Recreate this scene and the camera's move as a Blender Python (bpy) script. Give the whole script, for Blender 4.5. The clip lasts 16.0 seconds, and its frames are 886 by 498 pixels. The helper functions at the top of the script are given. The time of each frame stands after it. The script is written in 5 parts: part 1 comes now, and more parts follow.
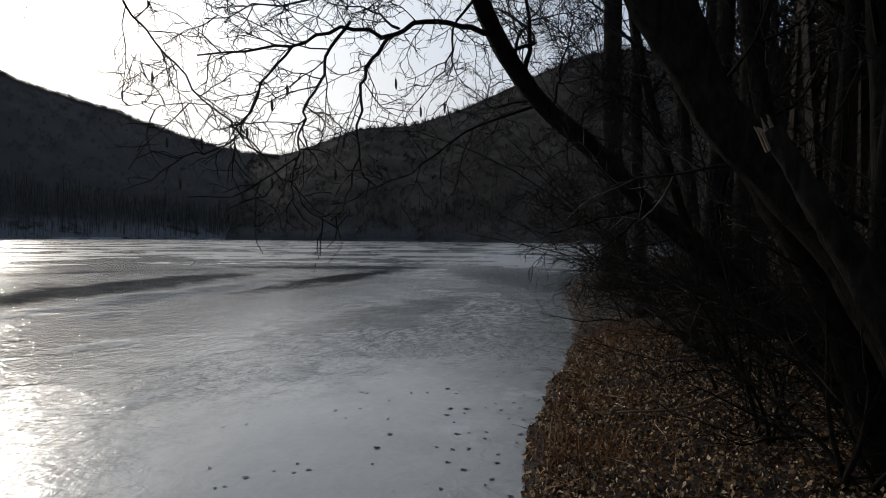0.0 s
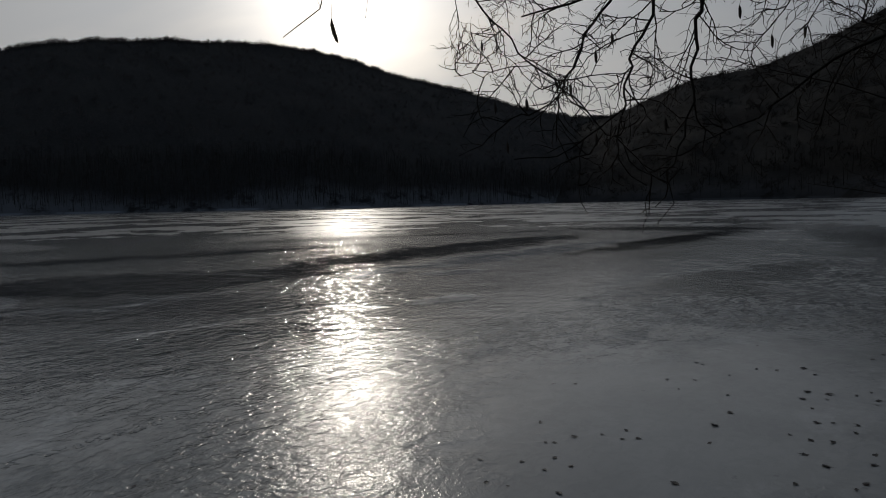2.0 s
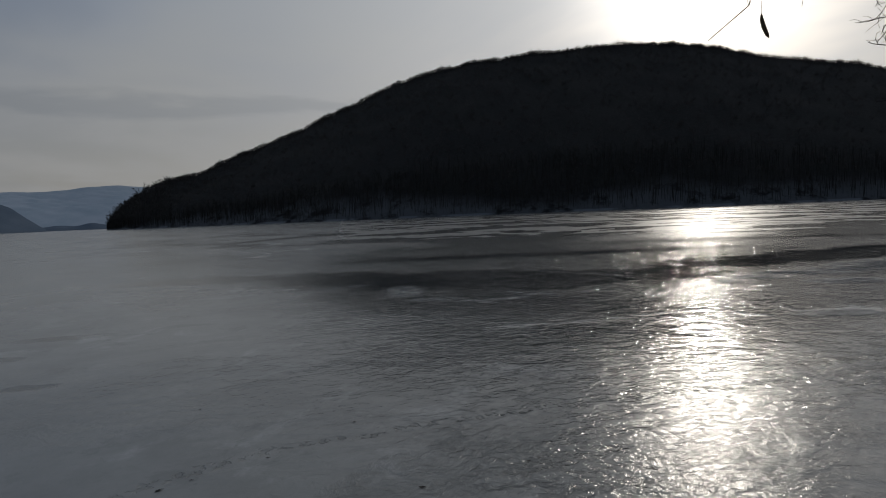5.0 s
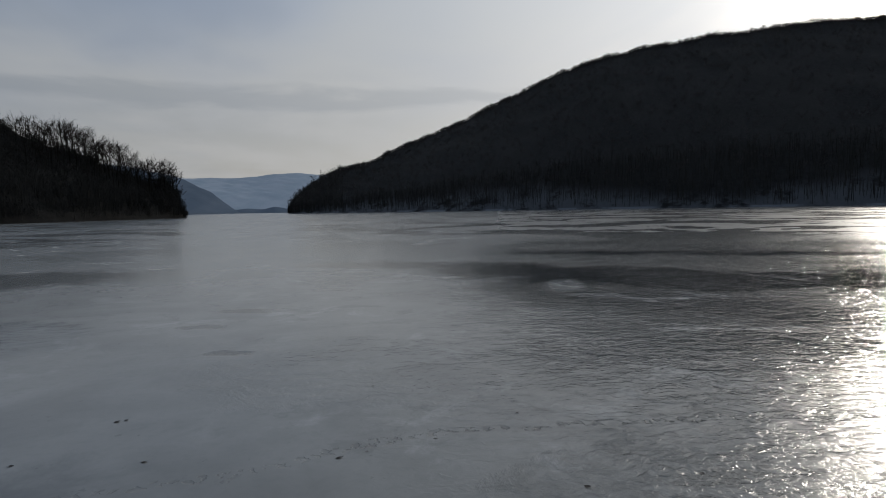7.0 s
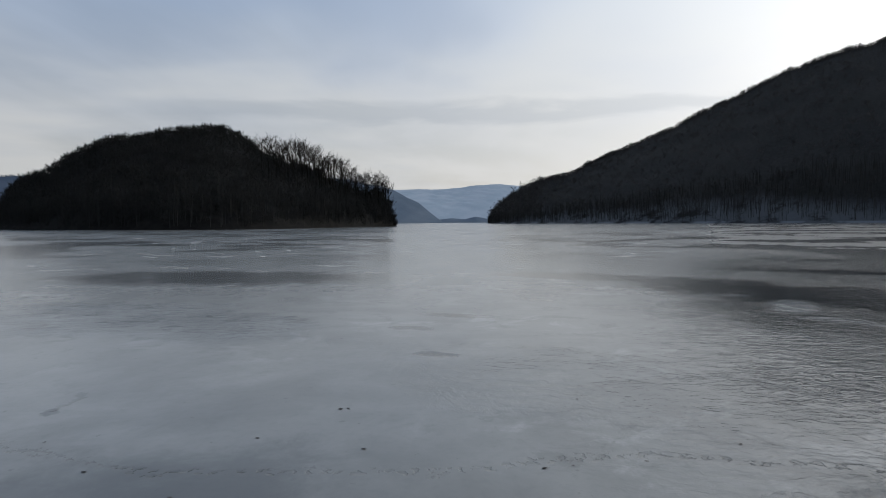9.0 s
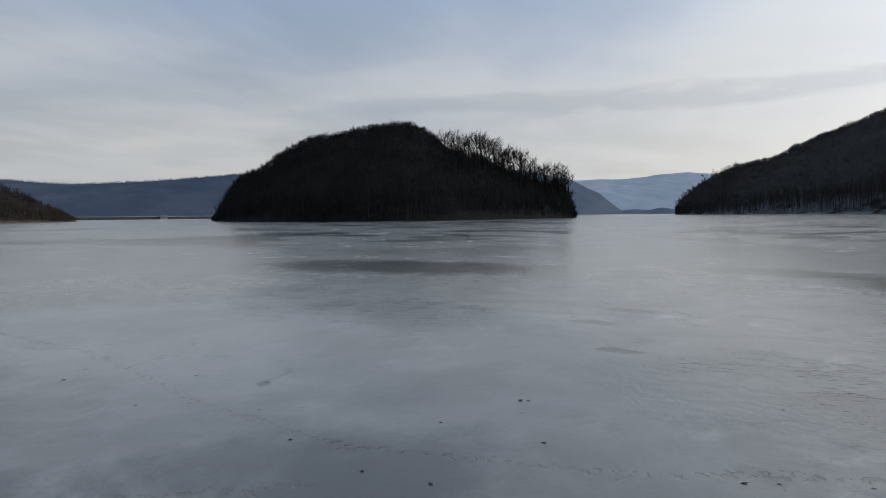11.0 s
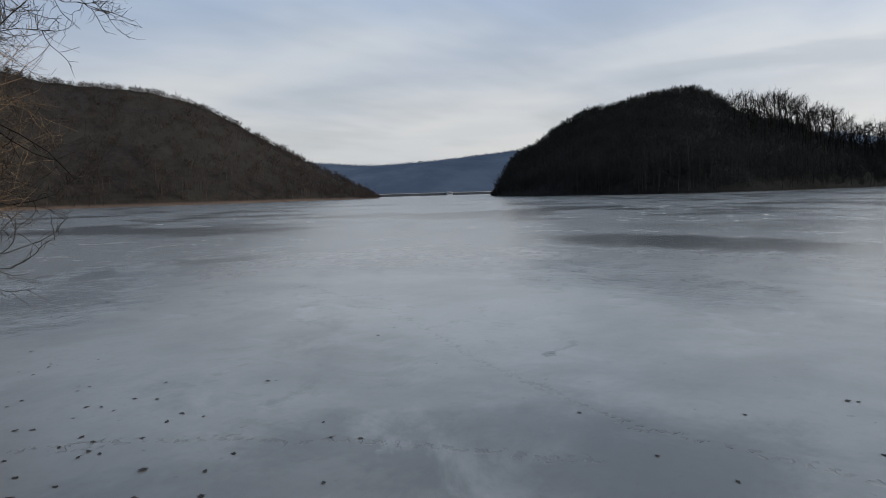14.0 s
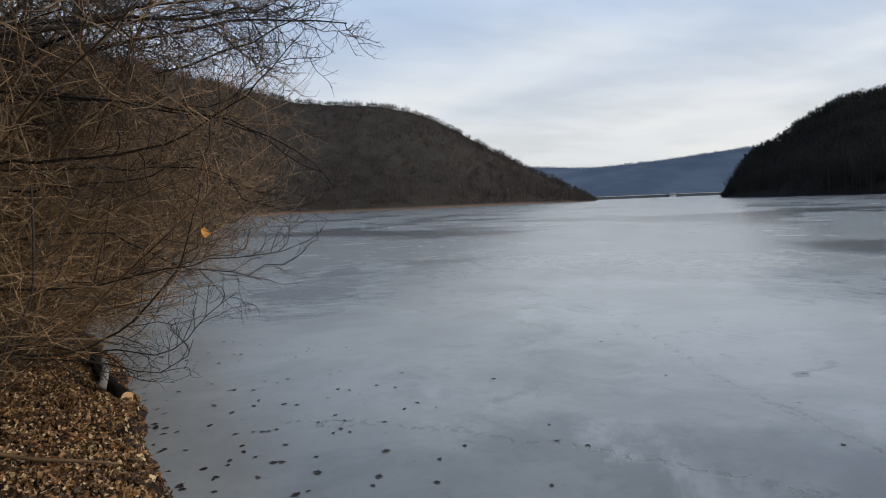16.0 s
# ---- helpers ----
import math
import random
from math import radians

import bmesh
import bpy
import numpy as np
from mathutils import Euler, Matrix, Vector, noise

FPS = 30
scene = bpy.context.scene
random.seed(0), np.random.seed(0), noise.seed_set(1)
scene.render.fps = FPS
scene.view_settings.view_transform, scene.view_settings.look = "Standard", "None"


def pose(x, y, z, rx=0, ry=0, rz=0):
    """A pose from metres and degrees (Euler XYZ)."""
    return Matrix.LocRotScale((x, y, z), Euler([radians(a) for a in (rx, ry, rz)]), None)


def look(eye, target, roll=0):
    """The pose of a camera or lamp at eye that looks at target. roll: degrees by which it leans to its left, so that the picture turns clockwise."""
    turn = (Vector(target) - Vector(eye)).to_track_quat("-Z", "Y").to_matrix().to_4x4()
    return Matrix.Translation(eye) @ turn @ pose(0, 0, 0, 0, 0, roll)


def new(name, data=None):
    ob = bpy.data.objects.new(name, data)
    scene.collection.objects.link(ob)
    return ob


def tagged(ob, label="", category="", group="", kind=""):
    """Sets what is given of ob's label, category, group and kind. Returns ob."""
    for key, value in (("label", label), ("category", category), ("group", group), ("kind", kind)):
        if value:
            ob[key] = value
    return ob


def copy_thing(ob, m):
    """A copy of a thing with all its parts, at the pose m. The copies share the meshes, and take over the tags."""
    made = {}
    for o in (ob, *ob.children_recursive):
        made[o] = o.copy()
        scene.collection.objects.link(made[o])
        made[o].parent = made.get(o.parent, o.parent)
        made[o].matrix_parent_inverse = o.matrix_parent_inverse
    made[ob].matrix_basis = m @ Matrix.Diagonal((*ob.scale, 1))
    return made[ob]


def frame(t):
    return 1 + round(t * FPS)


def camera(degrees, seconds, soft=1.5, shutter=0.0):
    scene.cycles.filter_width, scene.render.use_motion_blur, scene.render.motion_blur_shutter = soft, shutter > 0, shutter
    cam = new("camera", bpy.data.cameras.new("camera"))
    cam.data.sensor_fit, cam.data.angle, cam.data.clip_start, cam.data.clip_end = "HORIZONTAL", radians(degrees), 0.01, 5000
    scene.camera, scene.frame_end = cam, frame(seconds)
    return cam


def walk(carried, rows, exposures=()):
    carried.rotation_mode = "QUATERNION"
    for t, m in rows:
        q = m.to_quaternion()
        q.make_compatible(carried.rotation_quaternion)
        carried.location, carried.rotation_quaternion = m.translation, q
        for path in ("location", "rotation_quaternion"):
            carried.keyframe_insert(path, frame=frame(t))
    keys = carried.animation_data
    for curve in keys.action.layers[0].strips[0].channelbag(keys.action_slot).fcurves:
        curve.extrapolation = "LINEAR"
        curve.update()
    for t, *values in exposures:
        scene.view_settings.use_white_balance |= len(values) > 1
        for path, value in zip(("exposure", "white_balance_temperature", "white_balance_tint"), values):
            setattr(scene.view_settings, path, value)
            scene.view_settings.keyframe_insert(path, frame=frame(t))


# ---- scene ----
cam = camera(70.00, 16.0, soft=1.0)
ROWS = [  # seconds, x, y, z, yaw, pitch, roll
    (0.0, 0.000, -0.000, 1.748, 0.00, -0.87, -0.50),
    (0.5, 0.005, 0.048, 1.740, 7.88, -1.41, 0.00),
    (1.0, 0.009, 0.106, 1.731, 15.83, -1.97, -0.19),
    (1.5, -0.015, 0.139, 1.731, 23.56, -3.14, 0.47),
    (2.0, -0.024, 0.162, 1.733, 29.09, -4.13, 1.24),
    (2.5, -0.031, 0.173, 1.741, 33.92, -4.38, 1.00),
    (3.0, -0.046, 0.151, 1.744, 39.37, -3.70, 1.68),
    (3.5, -0.069, 0.098, 1.739, 44.87, -3.26, 1.70),
    (4.0, -0.080, 0.035, 1.749, 49.92, -3.13, 2.31),
    (4.5, -0.100, -0.011, 1.750, 55.42, -3.08, 2.52),
    (7.0, -0.123, -0.162, 1.785, 74.52, -3.60, 0.92),
    (7.5, -0.135, -0.181, 1.781, 77.84, -3.45, 0.85),
    (8.0, -0.147, -0.205, 1.778, 80.98, -3.28, 0.59),
    (8.5, -0.163, -0.236, 1.773, 84.47, -2.74, 0.44),
    (9.0, -0.174, -0.257, 1.762, 92.33, -2.45, 0.26),
    (11.5, -0.239, -0.313, 1.756, 111.64, -3.62, 0.68),
    (12.0, -0.254, -0.340, 1.751, 116.08, -4.21, 0.86),
    (12.5, -0.272, -0.368, 1.745, 120.41, -4.73, 0.97),
    (13.0, -0.273, -0.393, 1.742, 124.06, -5.08, 1.01),
    (13.5, -0.252, -0.427, 1.743, 128.24, -5.04, 1.08),
    (14.0, -0.245, -0.465, 1.742, 132.75, -5.04, 1.55),
    (14.5, -0.228, -0.489, 1.744, 136.76, -4.62, 1.53),
    (15.0, -0.204, -0.505, 1.745, 141.32, -4.40, 2.47),
    (15.5, -0.187, -0.525, 1.741, 146.54, -4.05, 2.25),
    (16.0, -0.166, -0.529, 1.743, 152.05, -4.10, 2.25),
]
EXPOSURES = [(0.0, 0.33), (0.5, -0.38), (1.0, -1.08), (1.5, -1.28), (2.0, -1.12), (3.0, -0.82), (3.5, -0.9), (4.0, -0.9), (4.5, -0.93), (7.0, -0.28), (7.5, 0.2), (8.0, 0.4), (9.0, 0.36), (11.5, 0.33), (12.0, 0.32), (12.5, 0.44), (13.5, 0.58), (14.5, 0.66), (15.0, 0.78), (15.5, 0.86), (16.0, 0.93)]
walk(cam, [(t, pose(x, y, z, 90 + pitch, roll, yaw)) for t, x, y, z, yaw, pitch, roll in ROWS], EXPOSURES)

# ---- world, sun ----
SUN_AZ, SUN_EL = radians(127.5), radians(19.0)
SUN_DIR = Vector((math.cos(SUN_EL) * math.cos(SUN_AZ), math.cos(SUN_EL) * math.sin(SUN_AZ), math.sin(SUN_EL)))


class Nodes:
    """Short hand for wiring a node tree."""

    def __init__(self, tree):
        self.tree = tree
        tree.nodes.clear()

    def add(self, kind):
        return self.tree.nodes.new(kind)

    def put(self, socket, value):
        if isinstance(value, bpy.types.NodeSocket):
            self.tree.links.new(value, socket)
        else:
            socket.default_value = value

    def math(self, op, a, b=0.0, c=0.0, clamp=False):
        n = self.add("ShaderNodeMath")
        n.operation, n.use_clamp = op, clamp
        for s, v in zip(n.inputs, (a, b, c)):
            self.put(s, v)
        return n.outputs[0]

    def vec(self, op, a, b=(0, 0, 0), out=0):
        n = self.add("ShaderNodeVectorMath")
        n.operation = op
        self.put(n.inputs[0], a)
        self.put(n.inputs[1], b)
        return n.outputs[out]

    def scaled(self, v, s):
        return self.vec("MULTIPLY", v, s)

    def noise(self, v, scale, detail=4.0, rough=0.55, distortion=0.0, color=False):
        n = self.add("ShaderNodeTexNoise")
        self.put(n.inputs["Vector"], v)
        for k, x in (("Scale", scale), ("Detail", detail), ("Roughness", rough), ("Distortion", distortion)):
            n.inputs[k].default_value = x
        return n.outputs["Color" if color else "Fac"]

    def step(self, v, lo, hi, a=0.0, b=1.0):
        n = self.add("ShaderNodeMapRange")
        n.interpolation_type = "SMOOTHSTEP"
        self.put(n.inputs[0], v)
        for s, x in zip(n.inputs[1:5], (lo, hi, a, b)):
            self.put(s, x)
        return n.outputs[0]

    def mix(self, f, a, b, blend="MIX"):
        n = self.add("ShaderNodeMix")
        n.data_type, n.blend_type = "RGBA", blend
        self.put(n.inputs[0], f)
        for s, v in ((n.inputs[6], a), (n.inputs[7], b)):
            self.put(s, (*v, 1.0) if isinstance(v, tuple) else v)
        return n.outputs[2]

    def bump(self, h, strength, distance, normal=None):
        n = self.add("ShaderNodeBump")
        n.inputs["Strength"].default_value, n.inputs["Distance"].default_value = strength, distance
        self.put(n.inputs["Height"], h)
        if normal:
            self.put(n.inputs["Normal"], normal)
        return n.outputs[0]


world = bpy.data.worlds.new("winter_sky")
scene.world = world
world.use_nodes = True
w = Nodes(world.node_tree)
sky = w.add("ShaderNodeTexSky")
sky.sky_type, sky.sun_disc, sky.sun_elevation, sky.sun_rotation = "NISHITA", False, SUN_EL, radians(90) - SUN_AZ
sky.dust_density, sky.air_density, sky.ozone_density = 3.0, 1.0, 1.5
way = w.add("ShaderNodeTexCoord").outputs["Generated"]
height = w.add("ShaderNodeSeparateXYZ")
w.put(height.inputs[0], way)
up = w.math("MAXIMUM", height.outputs[2], 0.0)
# a flat layer of cloud: the way to the sky met with a level sheet
flat = w.vec("DIVIDE", way, w.add("ShaderNodeCombineXYZ").outputs[0])
lift = w.math("ADD", up, 0.12)
comb = flat.node.inputs[1].links[0].from_node
for i in range(3):
    w.put(comb.inputs[i], lift)
veil = w.noise(w.scaled(flat, (1.0, 1.0, 0.0)), 0.75, 3.5, 0.45, 0.35)
veil2 = w.noise(w.scaled(flat, (0.5, 1.3, 0.0)), 1.5, 4.0, 0.55, 0.2)
cover = w.step(w.math("ADD", w.math("MULTIPLY", veil, 0.65), w.math("MULTIPLY", veil2, 0.35)), 0.34, 0.60, 0.70, 0.97)
toward = w.math("MAXIMUM", w.vec("DOT_PRODUCT", way, tuple(SUN_DIR), out=1), 0.0)
glow = w.math("ADD", w.math("MULTIPLY", w.math("POWER", toward, 14.0), 0.31), w.math("MULTIPLY", w.math("POWER", toward, 110.0), 1.9))
glow = w.math("ADD", glow, w.math("ADD", w.math("MULTIPLY", w.math("POWER", toward, 2.0), 0.24), w.math("MULTIPLY", w.math("POWER", toward, 6.0), 0.24)))
grey = w.mix(w.step(up, 0.0, 0.42), (0.45, 0.45, 0.445), w.mix(w.step(veil, 0.34, 0.72), (0.22, 0.31, 0.465), (0.365, 0.415, 0.472)))
blue = w.mix(1.0, sky.outputs[0], (0.055, 0.055, 0.055), "MULTIPLY")
bands = w.noise(w.scaled(way, (1.6, 1.6, 13.0)), 1.5, 4.0, 0.5, 0.4)
bands = w.math("MULTIPLY", w.step(bands, 0.48, 0.70, 0.0, 0.25), w.step(up, 0.05, 0.30, 1.0, 0.25))
mixed = w.mix(bands, w.mix(cover, blue, grey), (0.285, 0.325, 0.38))
# one long grey streak of stratus low over the far end of the valley
fray = w.noise(w.scaled(way, (3.0, 3.0, 16.0)), 1.6, 4.0, 0.55, 0.3)
low_band = w.math("ABSOLUTE", w.math("SUBTRACT", height.outputs[2], w.math("MULTIPLY_ADD", fray, 0.07, 0.131)))
streak = w.math("MULTIPLY", w.step(low_band, 0.004, 0.024, 0.6, 0.0), w.step(w.vec("DOT_PRODUCT", way, (math.cos(radians(176)), math.sin(radians(176)), 0.0), out=1), 0.80, 0.93))
mixed = w.mix(streak, mixed, (0.25, 0.285, 0.33))
warm = w.mix(1.0, (1.0, 0.955, 0.88), glow, "MULTIPLY")
total = w.mix(1.0, mixed, warm, "ADD")
back = w.add("ShaderNodeBackground")
w.put(back.inputs[0], total)
back.inputs[1].default_value = 1.0
w.put(w.add("ShaderNodeOutputWorld").inputs[0], back.outputs[0])

sun_data = bpy.data.lights.new("sun", "SUN")
sun_data.energy, sun_data.angle, sun_data.color = 0.8, radians(3.0), (1.0, 0.93, 0.82)
sun = new("sun", sun_data)
sun.matrix_world = look(tuple(SUN_DIR * 50), (0, 0, 0))


# ---- materials ----
def material(name, build):
    m = bpy.data.materials.new(name)
    m.use_nodes = True
    n = Nodes(m.node_tree)
    bsdf = n.add("ShaderNodeBsdfPrincipled")
    n.put(n.add("ShaderNodeOutputMaterial").inputs[0], bsdf.outputs[0])
    build(n, bsdf)
    return m


def place(n):
    return n.add("ShaderNodeNewGeometry").outputs["Position"]


def island(n):
    return n.add("ShaderNodeNewGeometry").outputs["Random Per Island"]


def rough_surface(name, dark, light, scale, rough=0.85, bump=0.3, distance=0.01, per_island=0.0, spec=0.3):
    """A matt natural surface that varies at two scales."""
    def build(n, b):
        p = place(n)
        fine, broad = n.noise(p, scale, 6.0, 0.65), n.noise(p, scale * 0.09, 3.0)
        f = n.step(n.math("ADD", n.math("MULTIPLY", fine, 0.6), n.math("MULTIPLY", broad, 0.4)), 0.3, 0.7)
        col = n.mix(f, dark, light)
        if per_island:
            col = n.mix(n.math("MULTIPLY", island(n), per_island), col, tuple(0.35 * c for c in dark))
        n.put(b.inputs["Base Color"], col)
        b.inputs["Roughness"].default_value = rough
        b.inputs["Specular IOR Level"].default_value = spec
        if bump:
            n.put(b.inputs["Normal"], n.bump(fine, bump, distance))
    return material(name, build)


def bark_surface(name, dark, light, scale=14.0):
    """Bark: furrows drawn out along the stem, pale lichen in patches."""
    def build(n, b):
        p = place(n)
        furrow = n.noise(n.scaled(p, (1.0, 1.0, 0.22)), scale, 7.0, 0.7, 0.6)
        patch = n.step(n.noise(p, scale * 0.25, 4.0), 0.52, 0.68)
        col = n.mix(n.step(furrow, 0.35, 0.65), dark, light)
        col = n.mix(n.math("MULTIPLY", patch, 0.3), col, tuple(min(1.0, c * 1.5 + 0.004) for c in light))
        n.put(b.inputs["Base Color"], col)
        b.inputs["Roughness"].default_value = 0.95
        b.inputs["Specular IOR Level"].default_value = 0.08
        n.put(b.inputs["Normal"], n.bump(furrow, 0.9, 0.03))
    return material(name, build)


def leaf_surface(name, tones, rough=0.6):
    def build(n, b):
        r = island(n)
        col = n.mix(n.step(r, 0.12, 0.72), tones[0], tones[1])
        col = n.mix(n.step(r, 0.74, 1.0), col, tones[2])
        vein = n.noise(place(n), 90.0, 3.0)
        n.put(b.inputs["Base Color"], n.mix(n.step(vein, 0.3, 0.8, 0.0, 0.45), col, tuple(0.4 * c for c in tones[0])))
        b.inputs["Roughness"].default_value = rough
        b.inputs["Specular IOR Level"].default_value = 0.3
    return material(name, build)


# blots of smooth dark ice, some with hill reflection painted in: x, y, turn (degrees), half length, half width, weight
DARK_BLOTS = [(-11.2, 22.0, 81, 12.0, 2.3, 0.95), (-7.0, 38.5, 2, 8.0, 3.2, 0.85), (-14.2, 9.3, 44, 7.5, 3.2, 0.84), (-4.8, 27.0, 76, 11.0, 1.5, 0.95), (-15.5, 32.5, 46, 8.0, 1.1, 0.7), (-20.0, 16.0, 60, 9.0, 1.3, 0.6),
              (3.5, 32.0, 100, 17.0, 3.2, 0.6), (-1.0, 15.5, 70, 4.5, 1.3, 0.7), (-11.4, 6.8, 30, 5.0, 2.2, 0.55), (-6.9, 6.2, 42, 2.4, 0.75, 0.5),
              (-19.5, 5.0, 60, 6.0, 1.5, 0.7), (-20.2, -8.5, 88, 6.5, 2.8, 0.75), (-18.5, -31.0, 170, 5.0, 2.4, 0.7),
              (-14.6, -40.0, 117, 13.0, 3.6, 0.7), (-9.0, -17.5, 170, 1.8, 0.8, 0.35), (-5.4, -16.4, 60, 1.7, 0.55, 0.5), (-4.0, -13.2, 50, 1.3, 0.4, 0.35),
              (-5.88, -4.15, 20, 0.15, 0.08, 0.75), (-4.95, -6.6, 30, 1.0, 0.9, 0.2), (-3.6, -3.0, 120, 2.2, 1.1, 0.4), (-2.0, -3.4, 100, 1.3, 0.9, 0.25), (-4.4, -14.5, 60, 3.5, 1.0, 0.35), (-8.52, -0.68, 80, 0.3, 0.16, 0.7), (-12.0, -0.4, 75, 0.75, 0.26, 0.85), (-10.6, -1.2, 80, 0.4, 0.2, 0.6)]
RIPPLED = [(-4.4, -14.5, 60, 4.5, 1.6, 1.5), (-11.5, -6.0, 60, 3.5, 1.8, 0.6), (-7.0, 1.5, 60, 4.0, 1.6, 0.35), (-2.7, 3.5, 60, 2.6, 1.5, 0.7), (-0.8, 15.0, 80, 7.0, 2.8, 1.5), (-2.6, 9.0, 70, 3.0, 1.2, 1.0)]
PALE_BLOTS = [(-7.5, 14.1, 60, 1.1, 0.55, 0.8), (-5.5, 10.05, 60, 0.8, 0.4, 0.75), (-13.4, 6.4, 155, 1.3, 0.5, 0.55), (-11.6, 6.2, 60, 0.6, 0.35, 0.35), (-8.0, -7.0, 60, 5.0, 3.0, 0.3), (-8.0, 20.0, 78, 9.0, 1.1, 0.75)]
CALM = [(-0.5, 5.8, 65, 4.0, 1.9, 1.0)]
# lines of prints and long pressure cracks across the ice
TRAILS = [((-7.49, -10.95), (-6.6, -7.4), (-5.2, -4.6), (-4.5, -2.5), (-4.55, -0.5), (-4.95, 1.0), (-4.75, 2.3), (-4.45, 3.9), (-3.87, 5.5), (-3.31, 7.35)),
          ((-1.33, -5.72), (-2.09, -5.12), (-3.04, -3.86), (-3.8, -2.4))]
CRACKS = [((-5.9, -4.15), (-6.55, -4.25)), ((-3.19, -6.34), (-3.6, -6.53)), ((-20.0, 11.3), (-14.0, 12.2), (-10.7, 11.6)), ((-7.7, 5.5), (-6.0, 6.9), (-4.6, 7.6))]

RIDGES = [((-18.0, 11.0), (-14.1, 11.6), (-12.0, 11.9)), ((-8.1, 5.2), (-7.6, 6.6), (-7.1, 8.9), (-6.0, 9.0))]
SLUSH = [(-3.6, 4.9, 60, 1.6, 1.0, 0.9), (-2.7, 3.9, 60, 2.6, 1.3, 1.0), (-4.3, 6.2, 65, 2.8, 1.0, 0.9)]


def ice_build(n, b):
    p = place(n)
    wob = n.vec("SUBTRACT", n.noise(p, 0.45, 5.0, 0.6, color=True), (0.5, 0.5, 0.5))
    small = n.vec("SUBTRACT", n.noise(p, 3.0, 3.0, 0.6, color=True), (0.5, 0.5, 0.5))
    q = n.vec("ADD", p, n.scaled(wob, (3.0, 3.0, 0.0)))
    q2 = n.vec("ADD", p, n.scaled(small, (0.35, 0.35, 0.0)))
    frayed = n.noise(p, 1.1, 7.0, 0.7, 0.4)

    def blots(rows):
        out = 0.0
        for x, y, turn, long, wide, weight in rows:
            c, s = math.cos(radians(turn)), math.sin(radians(turn))
            d = n.vec("SUBTRACT", q if wide > 0.7 else q2, (x, y, 0.0))
            u = n.math("DIVIDE", n.vec("DOT_PRODUCT", d, (c, s, 0.0), out=1), long)
            v = n.math("DIVIDE", n.vec("DOT_PRODUCT", d, (-s, c, 0.0), out=1), wide)
            r2 = n.math("ADD", n.math("MULTIPLY", u, u), n.math("MULTIPLY", v, v))
            r2 = n.math("ADD", r2, n.math("MULTIPLY", n.math("SUBTRACT", frayed, 0.5), 2.0))
            out = n.math("MAXIMUM", out, n.step(r2, 0.3, 1.3, weight, 0.0))
        return out

    def lines(rows, width):
        """Nearness to the nearest of the polylines, one on the line, nothing at its width."""
        out = 0.0
        for row in rows:
            for (ax, ay), (bx, by) in zip(row, row[1:]):
                ln = math.hypot(bx - ax, by - ay)
                ux, uy = (bx - ax) / ln, (by - ay) / ln
                d = n.vec("SUBTRACT", q2, (ax, ay, 0.0))
                u = n.vec("DOT_PRODUCT", d, (ux, uy, 0.0), out=1)
                v = n.math("ABSOLUTE", n.vec("DOT_PRODUCT", d, (-uy, ux, 0.0), out=1))
                past = n.math("MAXIMUM", n.math("MAXIMUM", n.math("MULTIPLY", u, -1.0), n.math("SUBTRACT", u, ln)), 0.0)
                out = n.math("MAXIMUM", out, n.step(n.math("ADD", v, past), width * 0.2, width, 1.0, 0.0))
        return out

    dark, pale, calm = blots(DARK_BLOTS), blots(PALE_BLOTS), blots(CALM)
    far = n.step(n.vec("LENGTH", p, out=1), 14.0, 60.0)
    # the wind-swept side of the lake is darker, smoother ice in broken ripples; the sheltered side is pale
    side = n.math("ADD", n.vec("DOT_PRODUCT", q, (0.35, 0.94, 0.0), out=1), n.math("MULTIPLY", n.noise(p, 0.12, 4.0), 3.0))
    parts = n.add("ShaderNodeSeparateXYZ")
    n.put(parts.inputs[0], q)
    swept = n.math("MULTIPLY", n.step(side, -1.0, 4.5), n.step(n.math("ADD", parts.outputs[0], n.math("MULTIPLY", parts.outputs[1], -0.10)), -7.5, -3.5, 1.0, 0.25))
    streak = n.math("ADD", n.noise(p, 0.075, 8.0, 0.66, 0.3), n.math("MULTIPLY", swept, 0.035))
    patch = n.noise(p, 0.42, 5.0, 0.58, 0.3)
    grain = n.noise(p, 11.0, 4.0, 0.6)
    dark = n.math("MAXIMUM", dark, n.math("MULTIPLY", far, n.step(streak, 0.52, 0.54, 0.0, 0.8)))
    dark = n.math("MAXIMUM", dark, n.step(patch, 0.54, 0.70, 0.0, 0.32))
    dark = n.math("SUBTRACT", dark, pale, clamp=True)
    col = n.mix(n.step(patch, 0.3, 0.7), (0.215, 0.218, 0.209), (0.315, 0.317, 0.303))
    col = n.mix(n.step(grain, 0.45, 0.75, 0.0, 0.12), col, (0.12, 0.13, 0.14))
    col = n.mix(n.math("MULTIPLY", swept, 0.80), col, (0.050, 0.053, 0.056))
    col = n.mix(dark, col, (0.022, 0.025, 0.028))
    lead = n.noise(p, 0.03, 2.0, 0.4, 0.3)
    line = n.step(n.math("ABSOLUTE", n.math("SUBTRACT", lead, 0.5)), 0.0, 0.012, 1.0, 0.0)
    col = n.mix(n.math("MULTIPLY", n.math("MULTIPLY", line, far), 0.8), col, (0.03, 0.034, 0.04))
    seam = n.noise(p, 0.10, 3.0, 0.5, 0.4)
    seams = n.step(n.math("ABSOLUTE", n.math("SUBTRACT", seam, 0.5)), 0.0, 0.014, 1.0, 0.0)
    rime = n.step(n.math("ABSOLUTE", n.math("SUBTRACT", seam, 0.525)), 0.0, 0.009, 1.0, 0.0)
